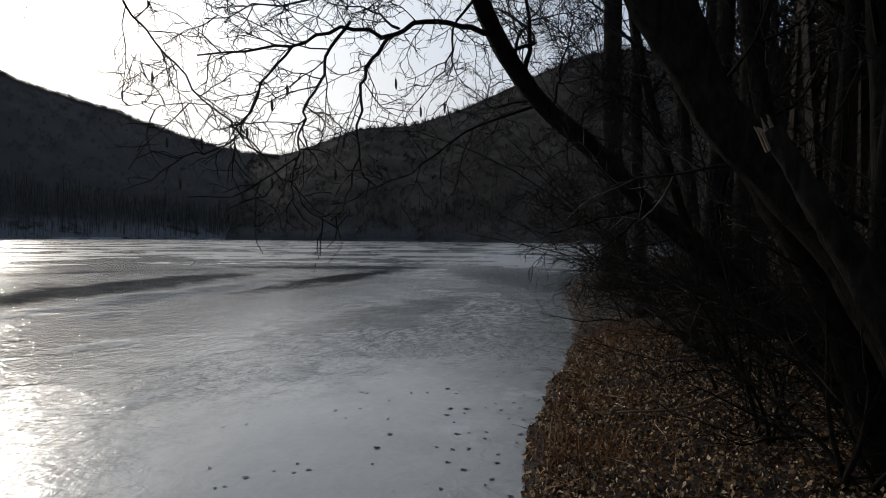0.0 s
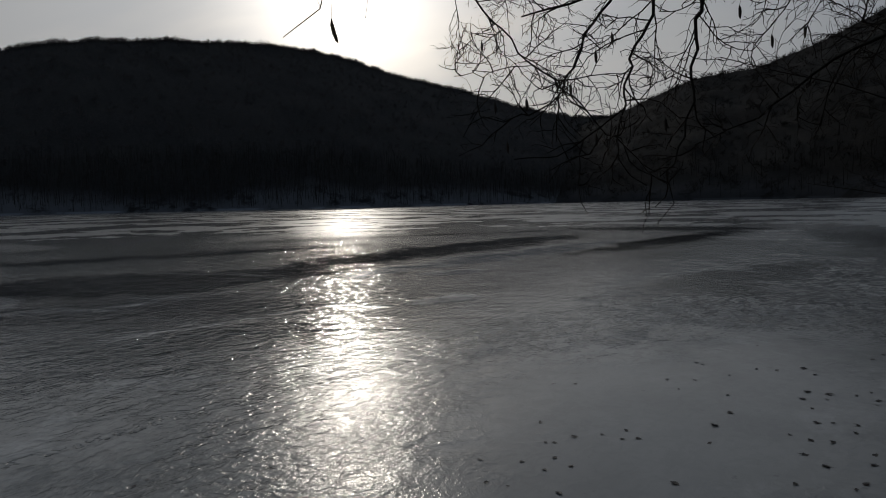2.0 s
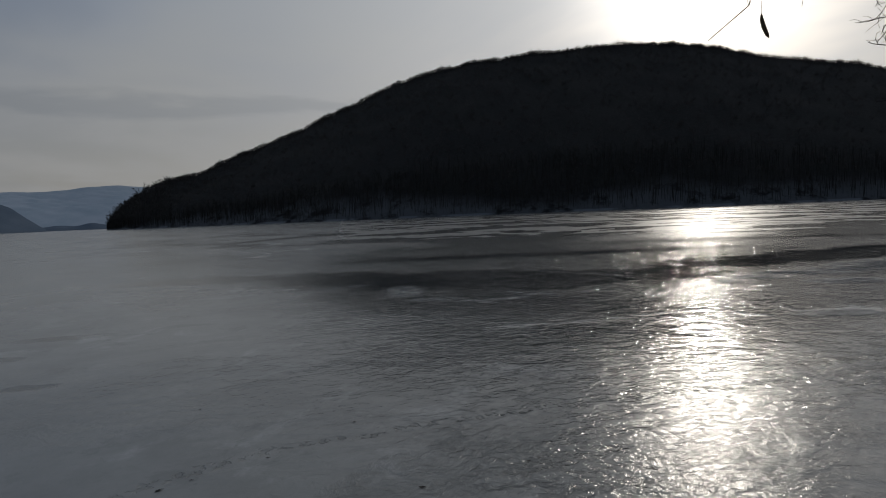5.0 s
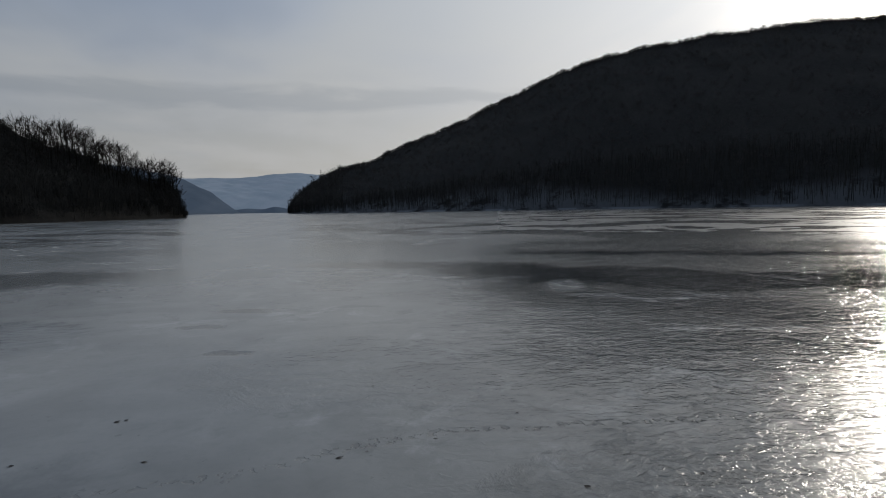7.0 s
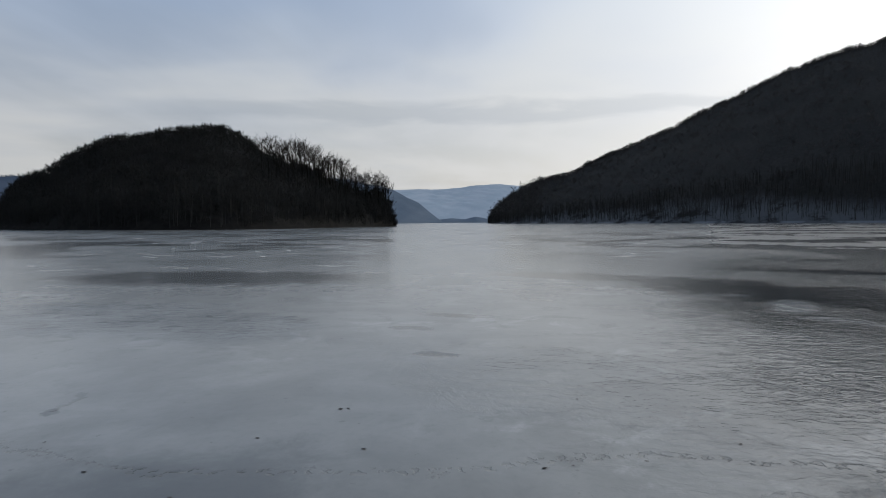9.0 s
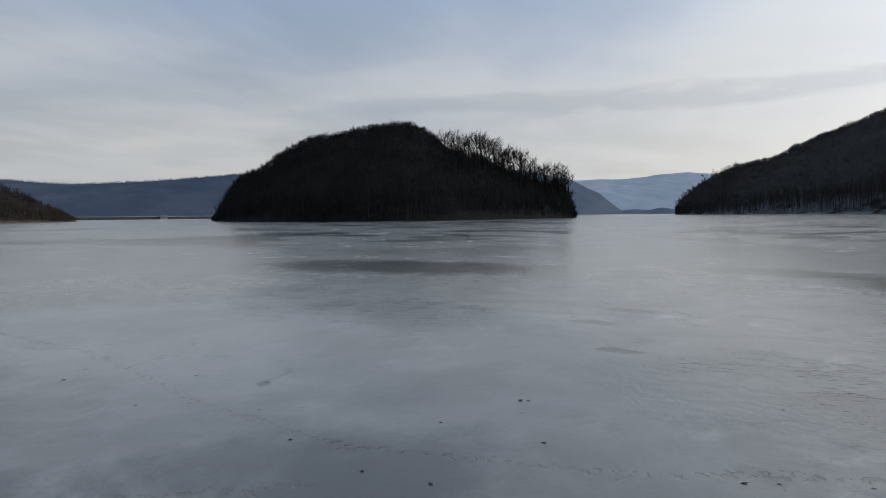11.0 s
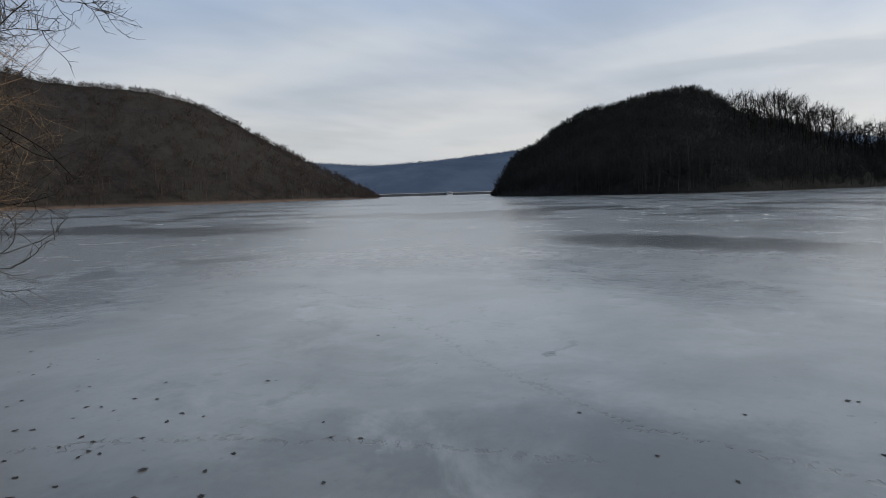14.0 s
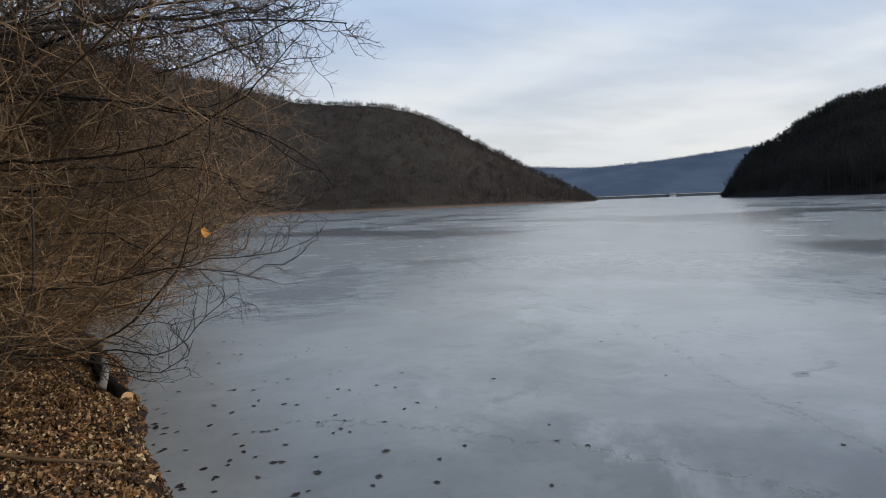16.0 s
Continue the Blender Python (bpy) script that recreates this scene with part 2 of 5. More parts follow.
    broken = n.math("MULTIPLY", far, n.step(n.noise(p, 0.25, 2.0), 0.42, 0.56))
    col = n.mix(n.math("MULTIPLY", n.math("MULTIPLY", seams, broken), 0.7), col, (0.03, 0.034, 0.04))
    col = n.mix(n.math("MULTIPLY", n.math("MULTIPLY", rime, broken), 0.6), col, (0.50, 0.51, 0.52))
    frost = n.step(n.noise(p, 0.8, 6.0, 0.65, 0.6), 0.52, 0.70, 0.0, 0.5)
    col = n.mix(n.math("MULTIPLY", frost, n.step(n.noise(p, 0.22, 3.0), 0.42, 0.6)), col, (0.48, 0.485, 0.475))
    col = n.mix(n.math("MULTIPLY", pale, 0.6), col, (0.55, 0.555, 0.55))
    b.inputs["IOR"].default_value = 1.40
    # relief: wind ripples with their crests drawn out across the wind, finer chop on them, thin scarps of refrozen overflow
    across = n.vec("DOT_PRODUCT", q2, (0.985, -0.17, 0.0), out=1)
    crest = n.vec("DOT_PRODUCT", q2, (0.17, 0.985, 0.0), out=1)

    def drawn(ratio):
        c = n.add("ShaderNodeCombineXYZ")
        n.put(c.inputs[0], across)
        n.put(c.inputs[1], n.math("MULTIPLY", crest, ratio))
        return c.outputs[0]

    ripple = n.noise(drawn(0.36), 6.2, 3.0, 0.55, 0.3)
    chop = n.noise(drawn(0.5), 19.0, 3.0, 0.55, 0.2)
    pebble = n.noise(p, 13.0, 4.0, 0.6, 0.8)
    fold = n.noise(drawn(0.42), 0.75, 5.0, 0.6, 0.5)
    scarp = n.step(n.math("ABSOLUTE", n.math("SUBTRACT", fold, 0.5)), 0.0, 0.022, 1.0, 0.0)
    open_ = n.math("SUBTRACT", 1.0, n.math("MULTIPLY", calm, 0.85))
    north = n.step(side, -1.0, 4.5)
    windy = n.math("MAXIMUM", n.math("MULTIPLY", north, n.math("ADD", 0.45, n.math("MULTIPLY", swept, 0.55))), blots(RIPPLED))
    windy = n.math("MULTIPLY", windy, open_)
    patchy = n.step(n.noise(p, 0.16, 3.0), 0.34, 0.62, 0.5, 1.0)
    still = n.math("SUBTRACT", 1.0, n.math("MAXIMUM", n.math("MULTIPLY", dark, 0.68), pale))
    zone = n.math("MULTIPLY", n.math("MULTIPLY", patchy, n.math("ADD", 0.04, windy)), still)
    slush = n.math("MULTIPLY", blots(SLUSH), open_)
    rough = n.math("SUBTRACT", n.math("MULTIPLY_ADD", swept, -0.10, 0.21), n.math("MULTIPLY", dark, 0.05))
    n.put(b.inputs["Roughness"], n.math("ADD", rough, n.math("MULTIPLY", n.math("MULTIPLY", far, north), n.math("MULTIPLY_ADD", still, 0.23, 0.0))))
    thin = n.math("MULTIPLY", n.math("MULTIPLY", scarp, zone), n.step(n.noise(p, 0.5, 2.0), 0.45, 0.6))
    # ripple troughs are darker than their crests, more so on the north side
    trough = n.math("MULTIPLY", n.step(n.math("ADD", n.math("MULTIPLY", ripple, 0.6), n.math("MULTIPLY", chop, 0.4)), 0.44, 0.54, 1.0, 0.0), n.math("MAXIMUM", zone, slush))
    col = n.mix(n.math("MULTIPLY", trough, n.math("MULTIPLY_ADD", north, 0.4, 0.25)), col, n.mix(north, (0.14, 0.145, 0.145), (0.022, 0.025, 0.028)))
    col = n.mix(n.math("MULTIPLY", thin, 0.5), col, (0.016, 0.018, 0.020))
    mottle = n.math("MULTIPLY", n.step(n.noise(p, 1.25, 7.0, 0.7, 0.5), 0.52, 0.64, 0.0, 0.36), n.step(n.noise(p, 0.2, 3.0), 0.40, 0.56))
    col = n.mix(n.math("MULTIPLY", mottle, open_), col, (0.11, 0.115, 0.112))
    fleck = n.step(n.noise(p, 7.0, 3.0, 0.6), 0.68, 0.74, 0.0, 0.35)
    col = n.mix(fleck, col, (0.09, 0.09, 0.09))
    prints = n.math("MULTIPLY", lines(TRAILS, 0.085), n.step(n.noise(p, 13.0, 2.0, 0.5), 0.50, 0.60))
    split = n.math("MULTIPLY", lines(CRACKS, 0.06), n.step(n.noise(p, 2.5, 3.0, 0.5), 0.40, 0.52))
    marks = n.math("MAXIMUM", prints, split)
    col = n.mix(n.math("MULTIPLY", marks, n.math("MULTIPLY_ADD", swept, 0.4, 0.18)), col, (0.04, 0.042, 0.042))
    ridge = n.math("MULTIPLY", lines(RIDGES, 0.16), n.step(n.noise(p, 3.0, 3.0, 0.6), 0.42, 0.58))
    col = n.mix(n.math("MULTIPLY", ridge, 0.35), col, (0.40, 0.41, 0.41))
    n.put(b.inputs["Base Color"], col)
    h = n.math("ADD", n.math("MULTIPLY", ripple, 0.026), n.math("MULTIPLY", chop, 0.009))
    h = n.math("ADD", h, n.math("MULTIPLY", scarp, 0.004))
    near = n.math("SUBTRACT", 1.0, n.math("MULTIPLY", far, 0.72))
    h = n.math("ADD", n.math("MULTIPLY", n.math("MULTIPLY", h, zone), near), n.math("MULTIPLY", n.math("MULTIPLY", grain, n.math("SUBTRACT", 1.0, far)), 0.0008))
    h = n.math("ADD", h, n.math("MULTIPLY", n.math("MULTIPLY", pebble, slush), 0.0095))
    h = n.math("ADD", h, n.math("MULTIPLY", marks, n.math("MULTIPLY_ADD", swept, -0.012, -0.003)))
    h = n.math("ADD", h, n.math("MULTIPLY", ridge, 0.007))
    n.put(b.inputs["Normal"], n.bump(h, 1.0, 1.0))


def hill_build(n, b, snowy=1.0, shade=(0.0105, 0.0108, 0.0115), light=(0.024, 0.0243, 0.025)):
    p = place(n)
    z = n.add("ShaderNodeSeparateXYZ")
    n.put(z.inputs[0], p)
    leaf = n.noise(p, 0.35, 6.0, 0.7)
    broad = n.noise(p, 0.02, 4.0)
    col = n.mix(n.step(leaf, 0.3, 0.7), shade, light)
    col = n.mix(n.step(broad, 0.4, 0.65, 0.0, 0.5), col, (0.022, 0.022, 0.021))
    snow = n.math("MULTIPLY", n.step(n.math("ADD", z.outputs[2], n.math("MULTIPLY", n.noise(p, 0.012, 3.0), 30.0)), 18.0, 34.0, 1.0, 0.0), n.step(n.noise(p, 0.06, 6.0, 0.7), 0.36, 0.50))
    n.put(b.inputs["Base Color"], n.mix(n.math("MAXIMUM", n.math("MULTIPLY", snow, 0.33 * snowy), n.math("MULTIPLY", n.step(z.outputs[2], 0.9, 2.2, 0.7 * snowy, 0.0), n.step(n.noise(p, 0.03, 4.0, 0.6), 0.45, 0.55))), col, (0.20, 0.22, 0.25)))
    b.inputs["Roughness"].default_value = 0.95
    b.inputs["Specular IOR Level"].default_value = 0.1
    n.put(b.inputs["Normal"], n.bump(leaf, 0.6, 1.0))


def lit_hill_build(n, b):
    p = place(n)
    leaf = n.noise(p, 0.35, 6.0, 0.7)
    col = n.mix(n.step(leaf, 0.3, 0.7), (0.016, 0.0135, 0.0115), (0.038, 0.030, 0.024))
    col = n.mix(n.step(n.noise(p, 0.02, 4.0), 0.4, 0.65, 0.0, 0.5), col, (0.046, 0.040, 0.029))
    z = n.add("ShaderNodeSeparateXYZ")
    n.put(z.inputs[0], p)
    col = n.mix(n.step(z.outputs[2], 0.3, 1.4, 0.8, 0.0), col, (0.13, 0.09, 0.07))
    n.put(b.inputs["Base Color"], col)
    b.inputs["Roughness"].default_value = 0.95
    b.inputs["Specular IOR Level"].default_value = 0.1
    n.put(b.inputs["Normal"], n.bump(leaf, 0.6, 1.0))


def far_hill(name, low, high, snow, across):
    """Distant wooded slope; the haze of winter air is put into its base colour."""
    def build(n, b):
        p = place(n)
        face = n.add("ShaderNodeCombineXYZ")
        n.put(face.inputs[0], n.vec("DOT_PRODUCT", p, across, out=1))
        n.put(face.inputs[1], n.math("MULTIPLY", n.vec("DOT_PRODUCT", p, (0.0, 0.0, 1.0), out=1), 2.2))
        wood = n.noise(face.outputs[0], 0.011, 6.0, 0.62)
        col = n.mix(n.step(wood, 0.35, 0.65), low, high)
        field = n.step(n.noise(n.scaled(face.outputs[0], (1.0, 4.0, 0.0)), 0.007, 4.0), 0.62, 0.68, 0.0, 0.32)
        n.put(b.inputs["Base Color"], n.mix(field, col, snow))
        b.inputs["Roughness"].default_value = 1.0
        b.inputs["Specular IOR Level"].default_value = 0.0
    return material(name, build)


ICE = material("lake_ice", ice_build)
# slope tones by side: branch shade, backlight and slight haze put into the colour
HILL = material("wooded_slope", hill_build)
BARE_HILL = material("snowless_shaded_slope", lambda n, b: hill_build(n, b, 0.0, (0.007, 0.0066, 0.006), (0.016, 0.0145, 0.0125)))
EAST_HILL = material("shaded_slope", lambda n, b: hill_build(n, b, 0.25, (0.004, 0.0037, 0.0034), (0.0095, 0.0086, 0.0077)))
# brown leaf cover, lightened: the side light on this slope is in the colour
LIT_HILL = material("lit_leaf_slope", lit_hill_build)
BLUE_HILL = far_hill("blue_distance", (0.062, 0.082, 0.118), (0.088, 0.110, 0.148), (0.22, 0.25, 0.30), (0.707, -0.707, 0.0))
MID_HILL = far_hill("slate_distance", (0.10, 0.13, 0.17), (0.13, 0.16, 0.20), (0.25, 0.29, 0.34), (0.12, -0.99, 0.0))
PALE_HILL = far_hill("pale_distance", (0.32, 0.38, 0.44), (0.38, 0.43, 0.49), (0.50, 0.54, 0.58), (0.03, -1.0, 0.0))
# one bare wood in copies per hillside; self-shade and light go into each tone
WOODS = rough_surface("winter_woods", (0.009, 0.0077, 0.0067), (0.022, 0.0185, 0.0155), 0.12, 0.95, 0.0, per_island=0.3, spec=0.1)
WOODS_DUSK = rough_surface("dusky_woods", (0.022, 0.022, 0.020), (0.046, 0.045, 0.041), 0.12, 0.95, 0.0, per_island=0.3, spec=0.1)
# bluish haze of the far ridge is part of this colour
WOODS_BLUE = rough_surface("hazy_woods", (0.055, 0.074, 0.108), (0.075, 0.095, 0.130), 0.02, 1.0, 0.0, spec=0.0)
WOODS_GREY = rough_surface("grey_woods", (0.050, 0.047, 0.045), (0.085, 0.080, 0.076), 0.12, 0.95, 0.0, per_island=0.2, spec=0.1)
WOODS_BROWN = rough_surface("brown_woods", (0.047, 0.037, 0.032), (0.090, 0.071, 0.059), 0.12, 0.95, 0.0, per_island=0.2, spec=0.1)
SOIL = rough_surface("leaf_soil", (0.006, 0.0042, 0.003), (0.046, 0.028, 0.017), 42.0, 0.95, 1.0, 0.03)
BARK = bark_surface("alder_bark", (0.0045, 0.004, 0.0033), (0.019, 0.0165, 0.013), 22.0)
# twig copies, darkest for the backlit north bank: shade put into the colour
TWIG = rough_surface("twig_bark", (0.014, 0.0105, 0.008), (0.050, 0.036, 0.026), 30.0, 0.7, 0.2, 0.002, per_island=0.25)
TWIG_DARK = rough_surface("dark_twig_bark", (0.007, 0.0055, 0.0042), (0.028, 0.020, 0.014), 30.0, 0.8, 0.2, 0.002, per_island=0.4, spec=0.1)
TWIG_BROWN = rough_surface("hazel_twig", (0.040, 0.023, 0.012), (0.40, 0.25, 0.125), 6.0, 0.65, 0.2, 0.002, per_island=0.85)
DRY_LEAF = leaf_surface("dry_leaves", ((0.038, 0.020, 0.010), (0.26, 0.13, 0.048), (0.60, 0.43, 0.24)))
ICE_LEAF = leaf_surface("frozen_leaves", ((0.014, 0.010, 0.008), (0.026, 0.018, 0.013), (0.05, 0.033, 0.022)), 0.5)
ORANGE_LEAF = leaf_surface("orange_leaf", ((0.55, 0.22, 0.04), (0.60, 0.26, 0.06), (0.62, 0.30, 0.08)))
GRASS = leaf_surface("dead_grass", ((0.15, 0.06, 0.018), (0.22, 0.095, 0.03), (0.27, 0.14, 0.055)), 0.7)
CUT_WOOD = rough_surface("cut_wood", (0.34, 0.19, 0.09), (0.60, 0.40, 0.22), 25.0, 0.75, 0.4, 0.004)
STONE = rough_surface("dam_stone", (0.055, 0.06, 0.068), (0.09, 0.095, 0.105), 1.2, 0.9, 0.3, 0.05)
PAINT = rough_surface("white_render", (0.40, 0.41, 0.42), (0.52, 0.53, 0.54), 2.0, 0.8, 0.0)
ROOF = rough_surface("grey_roof", (0.10, 0.10, 0.11), (0.17, 0.17, 0.18), 2.0, 0.7, 0.0)
OLD_WOOD = rough_surface("weathered_wood", (0.06, 0.045, 0.03), (0.16, 0.115, 0.075), 25.0, 0.85, 0.5, 0.004)
PANE = rough_surface("dark_pane", (0.02, 0.024, 0.03), (0.035, 0.04, 0.045), 1.0, 0.15, 0.0, spec=0.5)


# ---- geometry helpers ----
class Soup:
    """Vertices and faces of one mesh, gathered piece by piece."""

    def __init__(self):
        self.v, self.f, self.count = [], [], 0

    def add(self, verts, faces):
        self.v.append(np.asarray(verts, float).reshape(-1, 3))
        self.f.append(np.asarray(faces, int).reshape(-1, 3) + self.count)
        self.count += len(self.v[-1])

    def tube(self, pts, radii, sides=3):
        pts = np.asarray(pts, float)
        n = len(pts)
        d = np.gradient(pts, axis=0)
        d /= np.linalg.norm(d, axis=1)[:, None] + 1e-9
        ref = np.array([0.31, 0.47, 0.83]) if abs(d[0] @ np.array([0.31, 0.47, 0.83])) < 0.9 else np.array([1.0, 0, 0])
        a = np.cross(d, ref)
        a /= np.linalg.norm(a, axis=1)[:, None] + 1e-9
        b = np.cross(d, a)
        t = np.arange(sides) * 2 * np.pi / sides
        r = np.broadcast_to(np.asarray(radii, float), (n,))
        ring = pts[:, None] + r[:, None, None] * (np.cos(t)[None, :, None] * a[:, None] + np.sin(t)[None, :, None] * b[:, None])
        i, j = np.meshgrid(np.arange(n - 1), np.arange(sides), indexing="ij")
        k = (j + 1) % sides
        p, q, s, u = i * sides + j, i * sides + k, (i + 1) * sides + k, (i + 1) * sides + j
        faces = np.concatenate([np.stack([p, q, s], -1).reshape(-1, 3), np.stack([p, s, u], -1).reshape(-1, 3)])
        caps = [(0, m + 1, m) for m in range(1, sides - 1)] + [((n - 1) * sides, (n - 1) * sides + m, (n - 1) * sides + m + 1) for m in range(1, sides - 1)]
        self.add(ring, np.concatenate([faces, np.array(caps)]))

    def tubes(self, lines, radii, sides=3):
        """Many open tubes at once. lines: (tubes, points, 3)."""
        lines, radii = np.asarray(lines, float), np.asarray(radii, float)
        count, n = lines.shape[:2]
        d = np.gradient(lines, axis=1)
        d /= np.linalg.norm(d, axis=2)[:, :, None] + 1e-9
        a = np.cross(d, np.array([0.31, 0.47, 0.83]))
        a /= np.linalg.norm(a, axis=2)[:, :, None] + 1e-9
        b = np.cross(d, a)
        t = np.arange(sides) * 2 * np.pi / sides
        ring = lines[:, :, None] + radii[:, :, None, None] * (np.cos(t)[:, None] * a[:, :, None] + np.sin(t)[:, None] * b[:, :, None])
        i, j = np.meshgrid(np.arange(n - 1), np.arange(sides), indexing="ij")
        k = (j + 1) % sides
        p, q, s, u = i * sides + j, i * sides + k, (i + 1) * sides + k, (i + 1) * sides + j
        one = np.concatenate([np.stack([p, q, s], -1).reshape(-1, 3), np.stack([p, s, u], -1).reshape(-1, 3)])
        self.add(ring, one[None] + (np.arange(count) * n * sides)[:, None, None])

    def box(self, lo, hi):
        x, y, z = zip(lo, hi)
        v = [(x[i], y[j], z[k]) for i in (0, 1) for j in (0, 1) for k in (0, 1)]
        quads = [(0, 1, 3, 2), (4, 6, 7, 5), (0, 4, 5, 1), (2, 3, 7, 6), (0, 2, 6, 4), (1, 5, 7, 3)]
        self.add(v, [t for a, b, c, d in quads for t in ((a, b, c), (a, c, d))])

    def mesh(self, name, mat, smooth=False):
        me = bpy.data.meshes.new(name)
        v, f = np.concatenate(self.v), np.concatenate(self.f)
        me.vertices.add(len(v))
        me.vertices.foreach_set("co", v.ravel())
        me.loops.add(f.size)
        me.loops.foreach_set("vertex_index", f.ravel().astype(np.int32))
        me.polygons.add(len(f))
        me.polygons.foreach_set("loop_start", np.arange(0, f.size, 3, dtype=np.int32))
        me.polygons.foreach_set("use_smooth", np.full(len(f), smooth))
        me.update(calc_edges=True)
        me.materials.append(mat)
        return me


def part(name, soup, mat, parent=None, label="", smooth=False):
    """One mesh object, under a thing when a parent is given."""
    ob = new(name, soup.mesh(name, mat, smooth))
    ob.parent = parent
    return tagged(ob, label)


def grid_soup(x, y, z):
    n, m = x.shape
    i, j = np.meshgrid(np.arange(n - 1), np.arange(m - 1), indexing="ij")
    p = i * m + j
    s = Soup()
    s.add(np.stack([x, y, z], -1), np.concatenate([np.stack([p, p + m, p + m + 1], -1).reshape(-1, 3), np.stack([p, p + m + 1, p + 1], -1).reshape(-1, 3)]))
    return s


def lumps(x, y, scale):
    """Gentle unevenness of ground, -1 to 1."""
    x, y = x / scale, y / scale
    return (np.sin(x * 1.7 + 1.3 * np.sin(y * 1.1)) + np.sin(y * 2.3 + 1.7 * np.sin(x * 0.9 + 2)) + 0.6 * np.sin(x * 4.1 + y * 3.3) + 0.4 * np.sin(7.3 * x - 5.9 * y)) / 3.0


def blend(x, xs, ys):
    """Interpolation with rounded corners."""
    xs, ys = np.asarray(xs, float), np.asarray(ys, float)
    m = np.gradient(ys, xs)
    x = np.clip(np.asarray(x, float), xs[0], xs[-1])
    k = np.clip(np.searchsorted(xs, x) - 1, 0, len(xs) - 2)
    h = xs[k + 1] - xs[k]
    t = (x - xs[k]) / h
    return (2 * t**3 - 3 * t**2 + 1) * ys[k] + (t**3 - 2 * t**2 + t) * h * m[k] + (-2 * t**3 + 3 * t**2) * ys[k + 1] + (t**3 - t**2) * h * m[k + 1]


rng = np.random.default_rng(7)
EYE = 1.75

# ---- the lake ----
rad = np.concatenate([[0.0], np.geomspace(2.0, 4300.0, 60)])
ang = np.linspace(0, 2 * np.pi, 97)
R, A = np.meshgrid(rad, ang, indexing="ij")
tagged(part("lake_ice", grid_soup(R * np.cos(A), R * np.sin(A), 0 * R), ICE), "frozen grey lake ice with smooth dark and rough pale patches", "ice", kind="structure")


# ---- hills and their woods ----
def tree_template(seed, branches, twigs, twig_width, low=0.2, rise=1.0, reach=1.0):
    """A bare tree one unit high: trunk, limbs and sprays of twigs."""
    r = np.random.default_rng(seed)
    s = Soup()
    lean = r.normal(0, 0.03, 2)
    axis = lambda t: np.array([lean[0] * t + 0.02 * math.sin(5 * t + seed), lean[1] * t, t])
    s.tube([axis(0), axis(0.93)], [0.017, 0.005], 3)
    for i in range(branches):
        t = low + (0.93 - low) * (i + r.random()) / branches
        az = r.random() * 6.283
        out = (0.30 - 0.18 * t) * (0.6 + 0.8 * r.random())
        a = axis(t)
        tip = a + np.array([out * math.cos(az), out * math.sin(az), out * rise * (0.75 + 0.7 * r.random())])
        w = 0.005 * (1.2 - t)
        side = np.array([-math.sin(az), math.cos(az), 0]) * w
        lift = np.array([0, 0, w])
        s.add([a - side, a + side, tip], [(0, 1, 2)])
        if twigs > 6:
            s.add([a - lift, a + lift, tip], [(0, 1, 2)])
        for k in range(twigs):
            f = 0.3 + 0.7 * r.random()
            o = a * (1 - f) + tip * f
            d = r.normal(0, 1, 3) * np.array([1, 1, 0.7]) + np.array([math.cos(az), math.sin(az), 1.3 * rise])
            d *= reach * (0.05 + 0.08 * r.random()) / np.linalg.norm(d)
            e = np.cross(d, r.normal(0, 1, 3))
            e *= twig_width / (np.linalg.norm(e) + 1e-9)
            s.add([o - e, o + e, o + d], [(0, 1, 2)])
    return np.concatenate(s.v), np.concatenate(s.f)


def dome_template(seed, limbs, twigs, width, low=0.3, spread=0.27):
    """A bare tree one unit high with a rounded crown: limbs fan out to a dome, fine twigs fill its rim."""
    r = np.random.default_rng(seed)
    s = Soup()
    fork = low + 0.12 * r.random()
    s.tube([(0, 0, 0), (0.01, 0.0, fork), (0.02 * r.normal(), 0.02 * r.normal(), 0.82)], [0.016, 0.011, 0.004], 3)
    for i in range(limbs):
        az, up = 6.283 * (i + r.random()) / limbs, math.asin(1.48 * r.random() ** 0.8 - 0.5)
        reach = 0.8 + 0.2 * r.random()
        tip = np.array([spread * reach * math.cos(az) * math.cos(up), spread * reach * math.sin(az) * math.cos(up), 0.62 + 0.38 * reach * math.sin(up)])
        a = np.array([0.005, 0, fork + (0.75 - fork) * r.random() * math.sin(up)])
        mid = a * 0.55 + tip * 0.45 + np.array([0.05 * math.cos(az), 0.05 * math.sin(az), -0.03])
        s.tubes(np.array([[a, mid, tip]]), np.array([[0.006, 0.004, 0.0018]]), 3)
        for k in range(twigs):
            f = 0.25 + 0.75 * r.random() ** 0.7
            o = (a * (1 - f) + mid * f) if f < 0.5 else (mid * (1.6 - 1.2 * f) + tip * (1.2 * f - 0.6)) / (1.0)
            d = r.normal(0, 1, 3) * 0.8 + unit3(tip - np.array([0, 0, 0.5])) * 1.1 + np.array([0, 0, 0.35])
            d *= (0.05 + 0.07 * r.random()) / np.linalg.norm(d)
            e = np.cross(d, r.normal(0, 1, 3))
            e *= width / (np.linalg.norm(e) + 1e-9)
            s.add([o - e, o + e, o + d], [(0, 1, 2)])
    return np.concatenate(s.v), np.concatenate(s.f)


def unit3(v):
    return v / (np.linalg.norm(v) + 1e-9)


RICH = [tree_template(i, 9, 6, 0.015, 0.12, 0.8, 1.5) for i in range(6)]
CREST = [dome_template(60 + i, 9, 7, 0.013, 0.25, 0.27) for i in range(6)]
SLOPE = [tree_template(100 + i, 10, 8, 0.0035, 0.3) for i in range(6)]
